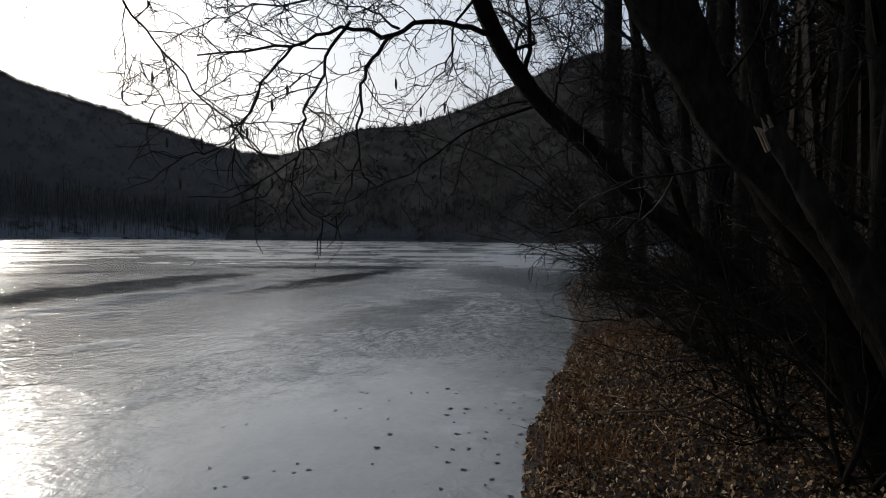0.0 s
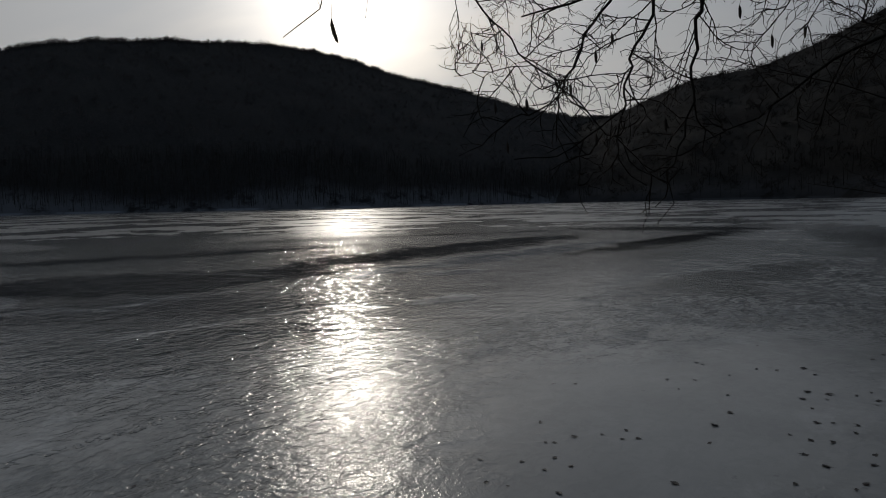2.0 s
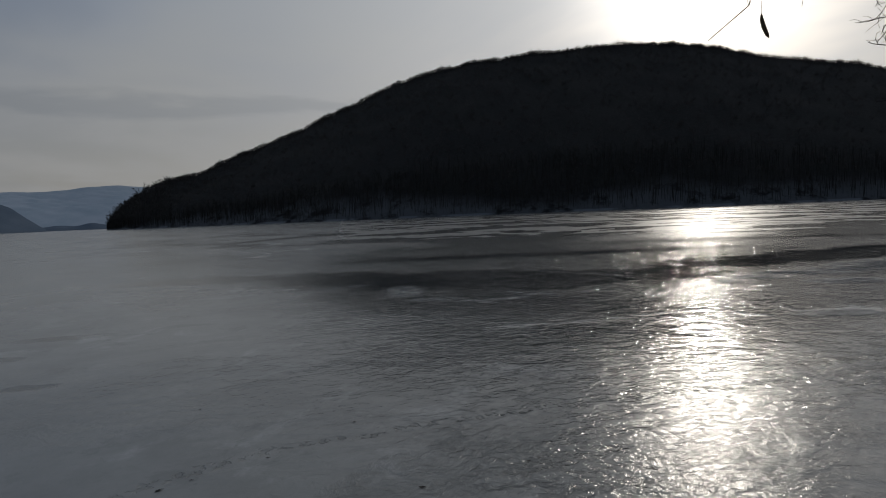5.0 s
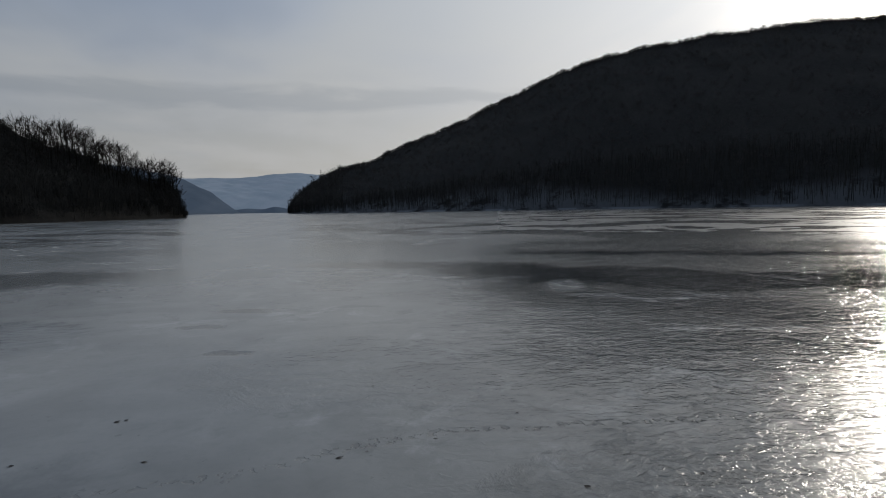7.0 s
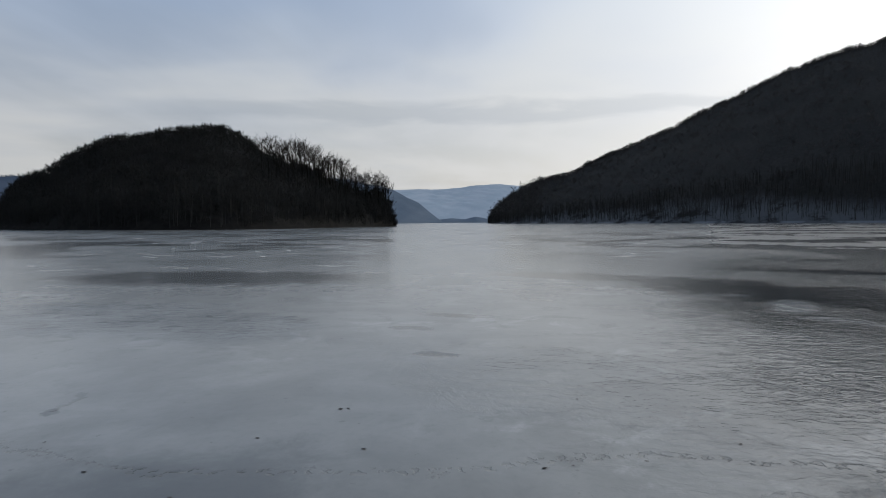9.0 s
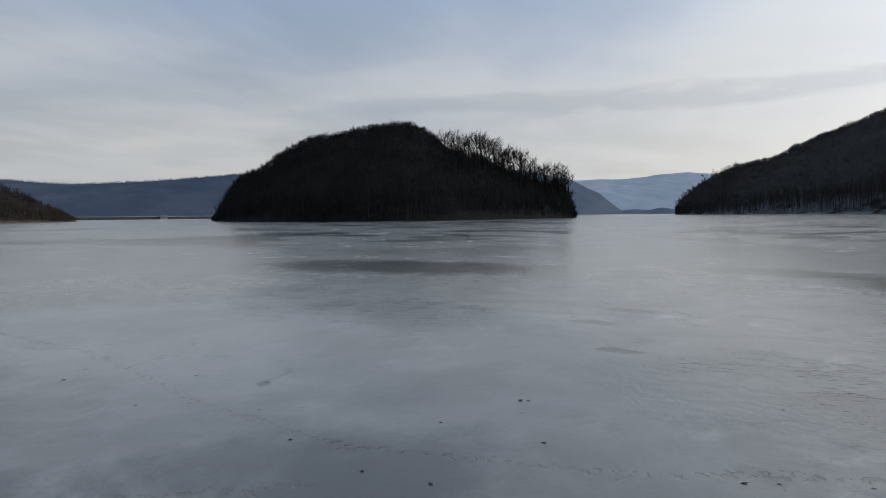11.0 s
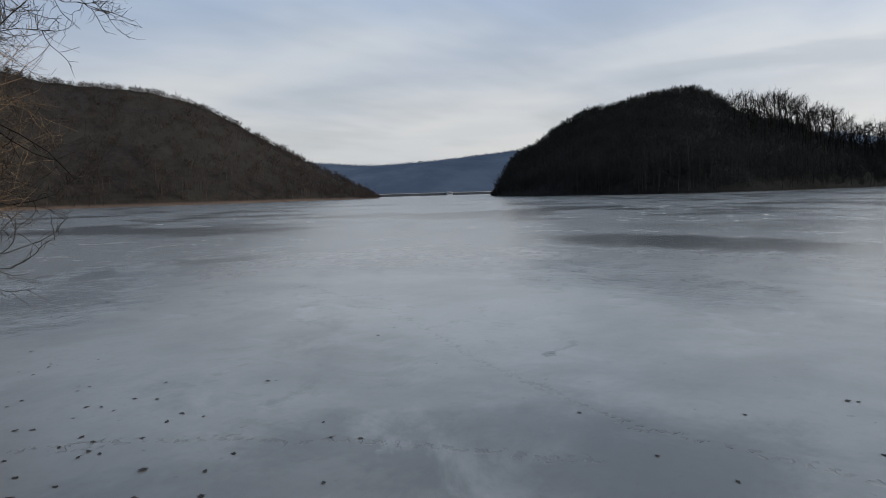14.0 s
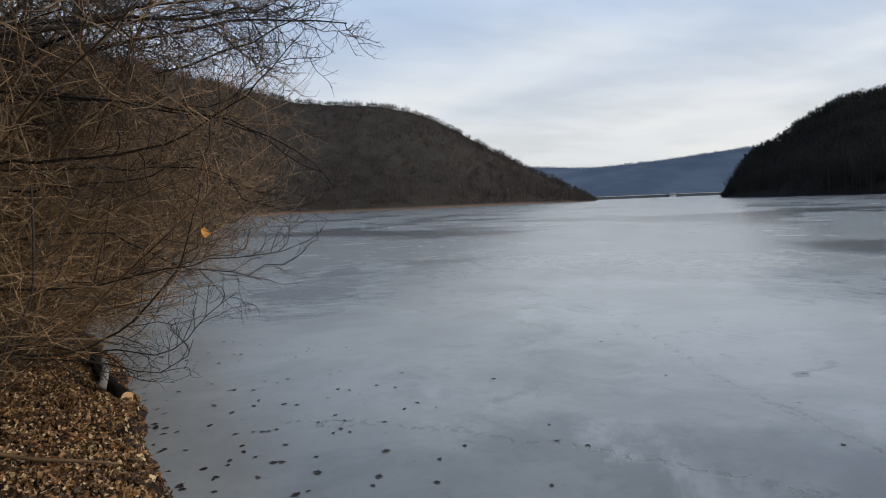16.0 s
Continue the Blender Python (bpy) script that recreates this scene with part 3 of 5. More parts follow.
DOMES = [dome_template(80 + i, 9, 9, 0.013, 0.25, 0.36) for i in range(6)]
PLAIN = [tree_template(20 + i, 6, 3, 0.023, 0.1, 0.35, 1.9) for i in range(6)]
TALL = [tree_template(40 + i, 6, 3, 0.007, 0.55) for i in range(6)]


def forest(soup, spots, heights, templates, sunk=0.02):
    kind = rng.integers(0, len(templates), len(spots))
    turn = rng.random(len(spots)) * 6.283
    wide = 0.8 + 0.6 * rng.random(len(spots))
    for i, (v, f) in enumerate(templates):
        pick = np.where(kind == i)[0]
        if not len(pick):
            continue
        c, s, h, g = np.cos(turn[pick])[:, None], np.sin(turn[pick])[:, None], heights[pick][:, None], wide[pick][:, None]
        x, y, z = v[:, 0][None], v[:, 1][None], v[:, 2][None]
        out = np.stack([(c * x - s * y) * h * g + spots[pick, 0:1], (s * x + c * y) * h * g + spots[pick, 1:2], z * h + spots[pick, 2:3] - sunk * h], -1)
        soup.add(out, f[None] + (np.arange(len(pick)) * len(v))[:, None, None])


class Hill:
    """A hill by bearing from the viewpoint: crest height as an angle, shore and crest distances."""

    def __init__(self, az, el, shore_az, shore, depth, tree, bump=2.0, power=0.9, wave=22.0, sink=6.0):
        self.az, self.el, self.shore_az, self.shore, self.depth, self.tree, self.bump, self.power = az, el, shore_az, shore, depth, tree, bump, power
        self.wave, self.sink = wave, sink

    def drop(self, a):
        """How far the ground lies below the skyline of the wood at a bearing."""
        return blend(a, *self.sink) if isinstance(self.sink, tuple) else self.sink

    def point(self, a, s):
        d0 = blend(a, self.shore_az, self.shore)
        d1 = d0 + blend(a, self.shore_az, self.depth)
        top = d1 * np.tan(np.radians(blend(a, self.az, self.el))) + EYE
        top = np.maximum(top - np.minimum(self.drop(a), np.maximum(top * 0.75, 0)), 0.2)
        d = d0 + (d1 - d0) * s
        rise = np.where(s < 1, np.clip(s, 0, 1) ** self.power, 1 - 0.35 * np.maximum(s - 1, 0) ** 1.2)
        x, y = d * np.cos(np.radians(a)), d * np.sin(np.radians(a))
        z = top * rise + (self.bump * lumps(x, y, self.wave) + 0.35 * self.bump * lumps(x + 40, y, self.wave * 0.24)) * np.clip(s * 5, 0, 1) * np.clip(top / 30, 0, 1)
        return x, y, np.where(s <= 0, -1.0, z)

    def ground(self, name, mat, label, na=360, ns=34):
        a, s = np.meshgrid(np.linspace(self.az[0], self.az[-1], na), np.concatenate([[-0.04, 0.0], np.linspace(0.003, 0.97, ns - 8), [0.985, 1.0, 1.012, 1.03, 1.08, 1.2, 1.4, 1.6]]), indexing="ij")
        x, y, z = self.point(a, s)
        return tagged(part(name, grid_soup(x, y, z), mat, smooth=True), label, "hill", kind="structure")

    def woods(self, name, mat, label, inner, crest, front, tall=1.5, domed=0, foot=0.02, bare=None):
        soup = Soup()
        lo, hi = self.az[0], self.az[-1]
        for count, (s0, s1), templates in ((inner, (foot, 1.05), PLAIN), (domed, (foot, 1.0), DOMES), (crest, (0.955, 1.02), CREST), (front, (0.004, 0.18), TALL)):
            if not count:
                continue
            a, s = lo + (hi - lo) * rng.random(count), s0 + (s1 - s0) * rng.random(count)
            if templates is CREST:
                s = s1 - np.where(rng.random(count) < 0.30, 0.35 * rng.random(count) ** 2.0, 0.05 * rng.random(count))
            x, y, z = self.point(a, s)
            h = self.tree * (0.4 + 0.6 * rng.random(count) ** 1.6) * (tall if s0 < 0.01 else 1.0)
            if templates is DOMES:
                h = self.tree * (0.7 + 0.5 * rng.random(count))
            if templates is CREST:
                h = self.tree * (0.85 + 0.5 * rng.random(count) ** 1.4) * (0.85 + 0.3 * lumps(x, y, 9.0))
            keep = z > 0.15
            if bare and templates is CREST:
                keep &= (a < bare[0]) | (a > bare[1])
            h = np.minimum(h, 2.5 + z * 1.3 + (4 if s0 < 0.01 else 0))
            forest(soup, np.stack([x, y, z], -1)[keep], h[keep], templates, 0.02 if s0 < 0.01 else 0.36 if templates is CREST else 0.33)
        return tagged(part(name, soup, mat), label, "forest", kind="stuff")


main_hill = Hill((98, 104.9, 110, 114.4, 119, 123.8, 128.6, 133.7, 143.7, 148.5, 153.5, 157.8, 162, 166, 171, 176.5, 178.3),
                 (6.6, 7.4, 8.1, 9.4, 10.7, 11.85, 13.3, 13.9, 13.75, 13.3, 12.1, 10.3, 8.5, 6.8, 4.7, 2.5, 0.5),
                 (98, 105, 128, 150, 166, 174, 178.3), (640, 560, 430, 450, 500, 560, 590), (420, 400, 380, 340, 260, 130, 40), 8.0)
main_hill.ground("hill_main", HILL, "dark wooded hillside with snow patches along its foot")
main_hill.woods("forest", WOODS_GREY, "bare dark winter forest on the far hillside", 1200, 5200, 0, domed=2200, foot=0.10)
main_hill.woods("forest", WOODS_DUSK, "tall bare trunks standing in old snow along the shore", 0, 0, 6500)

right_hill = Hill((38, 50, 60, 66, 72, 75.9, 79, 84, 90, 94.4, 97.4, 101.4, 105, 112), (12, 13, 14.2, 15.4, 16.5, 16.6, 15.9, 13.9, 11.5, 10.4, 10.2, 8.6, 7.4, 5.0),
                  (38, 60, 75, 90, 105, 112), (90, 190, 330, 430, 500, 540), (160, 220, 260, 300, 330, 330), 8.0)
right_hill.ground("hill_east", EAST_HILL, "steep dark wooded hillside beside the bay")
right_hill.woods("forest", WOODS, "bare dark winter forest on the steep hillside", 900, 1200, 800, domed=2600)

headland = Hill((186.6, 187.4, 189.1, 191.6, 194.3, 198, 200.2, 203.3, 206.4, 210.5, 214.4, 216.9, 218.4), (0.4, 3.0, 3.9, 5.1, 6.6, 7.2, 7.9, 8.05, 7.45, 6.5, 4.4, 2.7, -0.1),
                (186.6, 190, 196, 203, 210, 215, 218.4), (272, 235, 190, 174, 184, 210, 250), (6, 40, 75, 95, 85, 55, 8), 6.0, 1.2, 0.75, sink=((186, 190, 197, 200, 219), (4.5, 7.0, 7.0, 4.0, 4.0)))
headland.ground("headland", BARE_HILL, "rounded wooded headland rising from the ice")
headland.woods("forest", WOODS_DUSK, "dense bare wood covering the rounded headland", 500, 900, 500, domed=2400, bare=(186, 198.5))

west_hill = Hill((228.5, 229.7, 232.4, 235.7, 239.6, 243, 246, 250.5, 254, 257.5, 261, 270, 285, 300), (0.2, 0.75, 2.1, 4.0, 6.2, 7.95, 8.75, 9.3, 9.5, 10.2, 11.1, 13, 15, 16),
                 (228.5, 236, 241, 247, 253, 262, 272, 285, 300), (320, 283, 255, 243, 240, 215, 160, 95, 70), (25, 90, 130, 150, 160, 170, 180, 180, 180), 6.0, 1.2, sink=2.7)
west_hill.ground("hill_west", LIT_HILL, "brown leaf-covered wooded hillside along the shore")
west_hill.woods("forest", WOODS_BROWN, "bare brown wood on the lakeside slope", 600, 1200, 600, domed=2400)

blue_hill = Hill((208, 215.6, 221.6, 225.5, 229.2, 233.2, 242), (3.8, 3.65, 3.1, 2.8, 2.65, 2.9, 3.4), (208, 242), (760, 760), (1500, 1500), 11.0, 0.0, 0.8, 120.0, 1.5)
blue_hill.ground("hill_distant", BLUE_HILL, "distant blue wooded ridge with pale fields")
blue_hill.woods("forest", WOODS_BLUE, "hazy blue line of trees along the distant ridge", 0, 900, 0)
mid_hill = Hill((182.4, 183.4, 184.6, 186.6, 190, 200), (0.05, 0.8, 1.7, 2.75, 3.6, 4.0), (182.4, 186, 200), (1050, 950, 800), (30, 250, 500), 0.0, 3.0, 0.9, 90.0, 0.0)
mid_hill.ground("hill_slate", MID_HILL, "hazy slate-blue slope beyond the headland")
# the dense clump of trees at the tip of the main hill
tip_clump = Soup()
a, s_ = 173.5 + 4.6 * rng.random(260), 0.05 + 0.9 * rng.random(260)
x, y, z = main_hill.point(a, s_)
forest(tip_clump, np.stack([x, y, z], -1), 7.0 + 6.0 * rng.random(260), RICH, 0.15)
tagged(part("forest", tip_clump, WOODS_GREY), "dense dark clump of trees on the tip of the shore", "forest", kind="stuff")
far_bank = Hill((177.5, 178.5, 179.4, 180.4, 181.6, 182.8, 184), (0.1, 0.3, 0.45, 0.25, 0.32, 0.2, 0.1), (177.5, 184), (1150, 1150), (60, 60), 0.0, 1.0, 0.6, 20.0, 0.0)
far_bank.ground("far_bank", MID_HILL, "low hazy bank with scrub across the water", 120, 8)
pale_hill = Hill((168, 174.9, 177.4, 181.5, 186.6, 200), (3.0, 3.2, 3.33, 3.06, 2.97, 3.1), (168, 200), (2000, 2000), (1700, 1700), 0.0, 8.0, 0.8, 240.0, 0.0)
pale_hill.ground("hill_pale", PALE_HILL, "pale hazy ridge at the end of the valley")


# ---- the near bank ----
SHORE_Y = (-120, -97, -60, -30, -18, -12, -8.4, -6.9, -5.9, -4.7, 0.0, 4.26, 6.0, 7.4, 8.7, 11.9, 18.8, 30, 45, 80, 130)
SHORE_X = (40, 28, 12, 3.5, 1.2, 0.3, -0.19, -0.28, -0.30, -0.36, -0.12, 0.54, 0.91, 1.28, 1.7, 2.5, 3.7, 6.5, 12, 32, 75)


def shore(y):
    return blend(y, SHORE_Y, SHORE_X) + 0.035 * np.sin(np.asarray(y) * 3.1) + 0.018 * np.sin(np.asarray(y) * 8.7 + 2 * np.sin(np.asarray(y) * 1.9))


def bank_z(x, y):
    u = np.asarray(x) - shore(y)
    z = np.interp(u, (-0.25, -0.02, 0.05, 0.5, 2.0, 6.0, 14, 40, 150), (-0.12, 0.0, 0.07, 0.16, 0.34, 0.95, 3.6, 15, 62))
    return z + np.clip(u, 0, 1) * (0.035 * lumps(np.asarray(x), np.asarray(y), 0.6) + 0.02 * lumps(np.asarray(x) + 5, np.asarray(y), 0.17))


ys = np.concatenate([np.linspace(-120, -16, 40), np.linspace(-15.9, 24, 330), np.linspace(24.5, 130, 50)])
us = np.concatenate([np.linspace(-0.25, 1.0, 24), np.linspace(1.08, 8, 60), np.geomspace(8.3, 150, 30)])
Yg, Ug = np.meshgrid(ys, us, indexing="ij")
Xg = shore(Yg) + Ug
tagged(part("bank_ground", grid_soup(Xg, Yg, bank_z(Xg, Yg)), SOIL, smooth=True), "brown leaf-littered lake bank sloping up into the woods", "ground", kind="structure")


def leaf_shape(r, size):
    """A dry leaf with a ragged rim, curled along its rib."""
    w = size * (0.22 + 0.30 * r.random())
    a, c = r.random(8), size * (0.1 + 0.5 * r.random())
    v = np.array([(-0.5 * size, 0, 0.3 * c), (-0.25 * size * a[0], -w * (0.4 + 0.6 * a[1]), c * a[4]), (0.3 * size * a[2], -w * (0.3 + 0.5 * a[3]), c * a[5]),
                  (0.5 * size, 0, c * 0.8 * a[6]), (0.3 * size * a[7], w * (0.3 + 0.5 * a[0]), c * a[6]), (-0.25 * size * a[3], w * (0.4 + 0.6 * a[2]), c * a[7])])
    return v, [(0, 1, 5), (1, 2, 4), (1, 4, 5), (2, 3, 4)]


def turned(r, v, tilt):
    e = Euler((r.normal(0, tilt), r.normal(0, tilt), r.random() * 6.283)).to_matrix()
    return v @ np.array(e).T


litter = Soup()
for count, y0, y1, umax in ((36000, 2.6, 10.5, 3.4), (4500, 10.5, 24.0, 6.0), (34000, -9.5, -3.4, 2.0), (7000, -9.5, -3.4, 5.0), (16000, -3.4, 2.6, 3.6), (6000, 2.6, 10.5, 6.0)):
    for i in range(count):
        y = y0 + (y1 - y0) * rng.random()
        u = umax * rng.random() ** 1.35 - 0.03
        if u < 0.10 + 0.05 * math.sin(4 * y) and rng.random() < 0.8:
            continue
        x = float(shore(y)) + u
        v, f = leaf_shape(rng, 0.020 + 0.040 * rng.random() ** 1.5)
        litter.add(turned(rng, v, 0.95) + np.array([x, y, float(bank_z(x, y)) + 0.012 + 0.015 * rng.random()]), f)
for i in range(900):
    y = 2.6 + 11 * rng.random() if i % 3 else -9 + 6 * rng.random()
    x = float(shore(y)) + 0.05 + 3.2 * rng.random()
    d = np.array([rng.normal(), rng.normal(), 0.25 * rng.normal()])
    d *= (0.06 + 0.22 * rng.random()) / np.linalg.norm(d)
    o = np.array([x, y, float(bank_z(x, y)) + 0.025])
    litter.tubes(np.array([[o - d, o + rng.normal(0, 0.012, 3), o + d]]), np.array([[0.004, 0.003, 0.002]]) * (0.6 + rng.random()), 3)
tagged(part("leaf_litter", litter, DRY_LEAF), "dry brown fallen leaves covering the bank", "leaves", kind="stuff")

tufts = Soup()
for cx, cy, n, rr in ((3.1, 10.3, 800, 0.42), (1.05, 4.75, 420, 0.28), (1.5, 6.0, 200, 0.3), (2.5, 9.0, 260, 0.4), (1.8, 7.6, 200, 0.35)):
    for i in range(n):
        x, y = cx + rng.normal(0, rr), cy + rng.normal(0, rr)
        if x < shore(y) + 0.05:
            continue
        d = rng.normal(0, 1, 3) * 0.10 + np.array([-0.03, 0, 0.05 + 0.12 * rng.random()])
        o = np.array([x, y, float(bank_z(x, y))])
        e = np.array([rng.normal(0, 1), rng.normal(0, 1), 0]) * 0.0028
        m = o + d * 0.6 + np.array([0, 0, 0.03])
        tufts.add([o - e, o + e, m + e * 0.7, m - e * 0.7, o + d], [(0, 1, 2), (0, 2, 3), (3, 2, 4)])
tagged(part("dead_grass", tufts, GRASS), "orange-brown tufts of dead grass on the bank", "grass", kind="stuff")


# ---- trees and shrubs ----
def unit(v):
    v = np.asarray(v, float)
    return v / (np.linalg.norm(v) + 1e-9)


def bend_line(r, start, way, length, n, wobble, pull):
    """A crooked twig line: each step turns a little and is drawn towards pull."""
    pts, d = [np.asarray(start, float)], unit(way)
    for i in range(n):
        d = unit(d + r.normal(0, wobble, 3) + np.asarray(pull) / n)
        pts.append(pts[-1] + d * length / n)
    return np.array(pts)


def smooth_line(pts, n):
    pts = np.asarray(pts, float)
    t = np.concatenate([[0], np.cumsum(np.linalg.norm(np.diff(pts, axis=0), axis=1))])
    q = np.linspace(0, t[-1], n)
    return np.stack([blend(q, t, pts[:, k]) for k in range(3)], -1)


def along(lines, which, f):
    """Points at the fractions f of the chosen lines."""
    m = lines.shape[1] - 1
    k = np.clip((f * m).astype(int), 0, m - 1)
    g = (f * m - k)[:, None]
    return lines[which, k] * (1 - g) + lines[which, k + 1] * g


def sprays(r, soup, lines, radii, spacing, length, levels, pull, spread=0.9, begin=0.15, keep=None, fine=0.002, curl=False):
    """Side twigs along each line, and twigs on those. lines: (lines, points, 3)."""
    lines, radii = np.asarray(lines), np.asarray(radii)
    total = np.linalg.norm(np.diff(lines, axis=1), axis=2).sum(axis=1)
    counts = np.maximum(1, (total / spacing).astype(int))
    which = np.repeat(np.arange(len(lines)), counts)
    order = np.concatenate([np.arange(c) / c for c in counts])
    f = np.clip(begin + (1 - begin) * (order + r.random(len(which)) / np.repeat(counts, counts)), 0, 0.999)
    o = along(lines, which, f)
    d = along(lines, which, np.minimum(f + 0.05, 0.999)) - along(lines, which, np.maximum(f - 0.05, 0))
    d /= np.linalg.norm(d, axis=1)[:, None] + 1e-9
    side = np.cross(d, r.normal(0, 1, d.shape))
    side /= np.linalg.norm(side, axis=1)[:, None] + 1e-9
    way = 0.75 * d + spread * side
    way /= np.linalg.norm(way, axis=1)[:, None]
    ln = length * (0.4 + 0.8 * r.random(len(f))) * (1.1 - 0.5 * f)
    n = 5 if levels > 1 else 3 if curl else 2
    pts = [o]
    for i in range(n):
        way = way + r.normal(0, 0.22 if n > 3 else 0.34, way.shape) + np.asarray(pull) / n
        way /= np.linalg.norm(way, axis=1)[:, None]
        pts.append(pts[-1] + way * (ln / n)[:, None])
    sub = np.stack(pts, 1)
    rad0 = np.maximum(fine * (1.0 + 0.7 * (levels - 1)), np.minimum(0.6 * along(radii[:, :, None], which, f)[:, 0], 0.011 * ln))
    rr = rad0[:, None] * np.linspace(1, 0.45, n + 1)[None]
    if keep is not None:
        ok = np.array([keep(p) for p in sub[:, -1]], bool)
        sub, rr = sub[ok], rr[ok]
    if not len(sub):
        return
    soup.tubes(sub, rr)
    if levels > 1:
        sprays(r, soup, sub, rr, spacing * 0.6, length * 0.45, levels - 1, pull, spread, 0.2, keep, fine, curl)


def wood(name, label, category, trunk_mat, trunk_line, trunk_r, limbs, twig_mat, spacing, length, levels, pull, seed, sides=10, keep=None, group="", fine=0.002, curl=False):
    """A tree: trunk, limbs (each a part) and a crown of twigs. limbs: (points, radius at the foot)."""
    r = np.random.default_rng(seed)
    root = new(name)
    root.location = tuple(trunk_line[0])
    shift = np.asarray(trunk_line[0], float)
    line = smooth_line(trunk_line, 14)
    rad = np.linspace(trunk_r, trunk_r * 0.55, 14) * (1 + 0.07 * np.sin(np.arange(14) * 2.1 + seed))
    rad[0] *= 1.45
    rad[1] *= 1.12
    s = Soup()
    line, rad = smooth_line(line, 44), np.interp(np.linspace(0, 13, 44), np.arange(14), rad)
    s.tube(line - shift, rad, sides + 4)
    ring = s.v[-1].reshape(44, sides + 4, 3)
    ridge = 1 + 0.16 * np.sin(np.arange(sides + 4)[None] * 2.4 + 0.35 * np.arange(44)[:, None]) * r.random((44, sides + 4)) + 0.05 * r.normal(0, 1, (44, 1)) * 0.6
    s.v[-1] = ((line - shift)[:, None] + (ring - (line - shift)[:, None]) * ridge[:, :, None]).reshape(-1, 3)
    part("trunk", s, trunk_mat, root, smooth=True)
    crown = Soup()
    for pts, r0 in limbs:
        n = max(8, 3 * len(pts))
        l = smooth_line(pts, n) + r.normal(0, 0.02, (n, 3)) * np.linspace(0.2, 1, n)[:, None]
        q = np.linspace(r0, max(0.0025, r0 * 0.22), n)
        b = Soup()
        b.tube(l - shift, q, 7 if r0 > 0.02 else 5)
        part("limb", b, trunk_mat, root, smooth=True)
        sprays(r, crown, (l - shift)[None], q[None], spacing, length, levels, pull, keep=None if keep is None else (lambda p: keep(p + shift)), fine=fine, curl=curl)
    if crown.count:
        tagged(part("crown", crown, twig_mat, root, "thin bare twigs"), kind="stuff")
    return tagged(root, label, category, group)


def clear_north(p):
    """Twigs beside the shore stop short of the open ice."""
    a = math.degrees(math.atan2(p[1], p[0]))
    if p[0] < 1.0 and p[2] < 2.35 and math.sin(173 * p[0] + 91 * p[1] + 57 * p[2]) > 2.2 * (p[2] - 1.9) and p[1] < 5:
        return False
    return not (p[2] < 1.85 and 83.5 + 2.5 * math.sin(9 * p[2]) < a < 95) and not (p[2] < 1.55 and a >= 95)


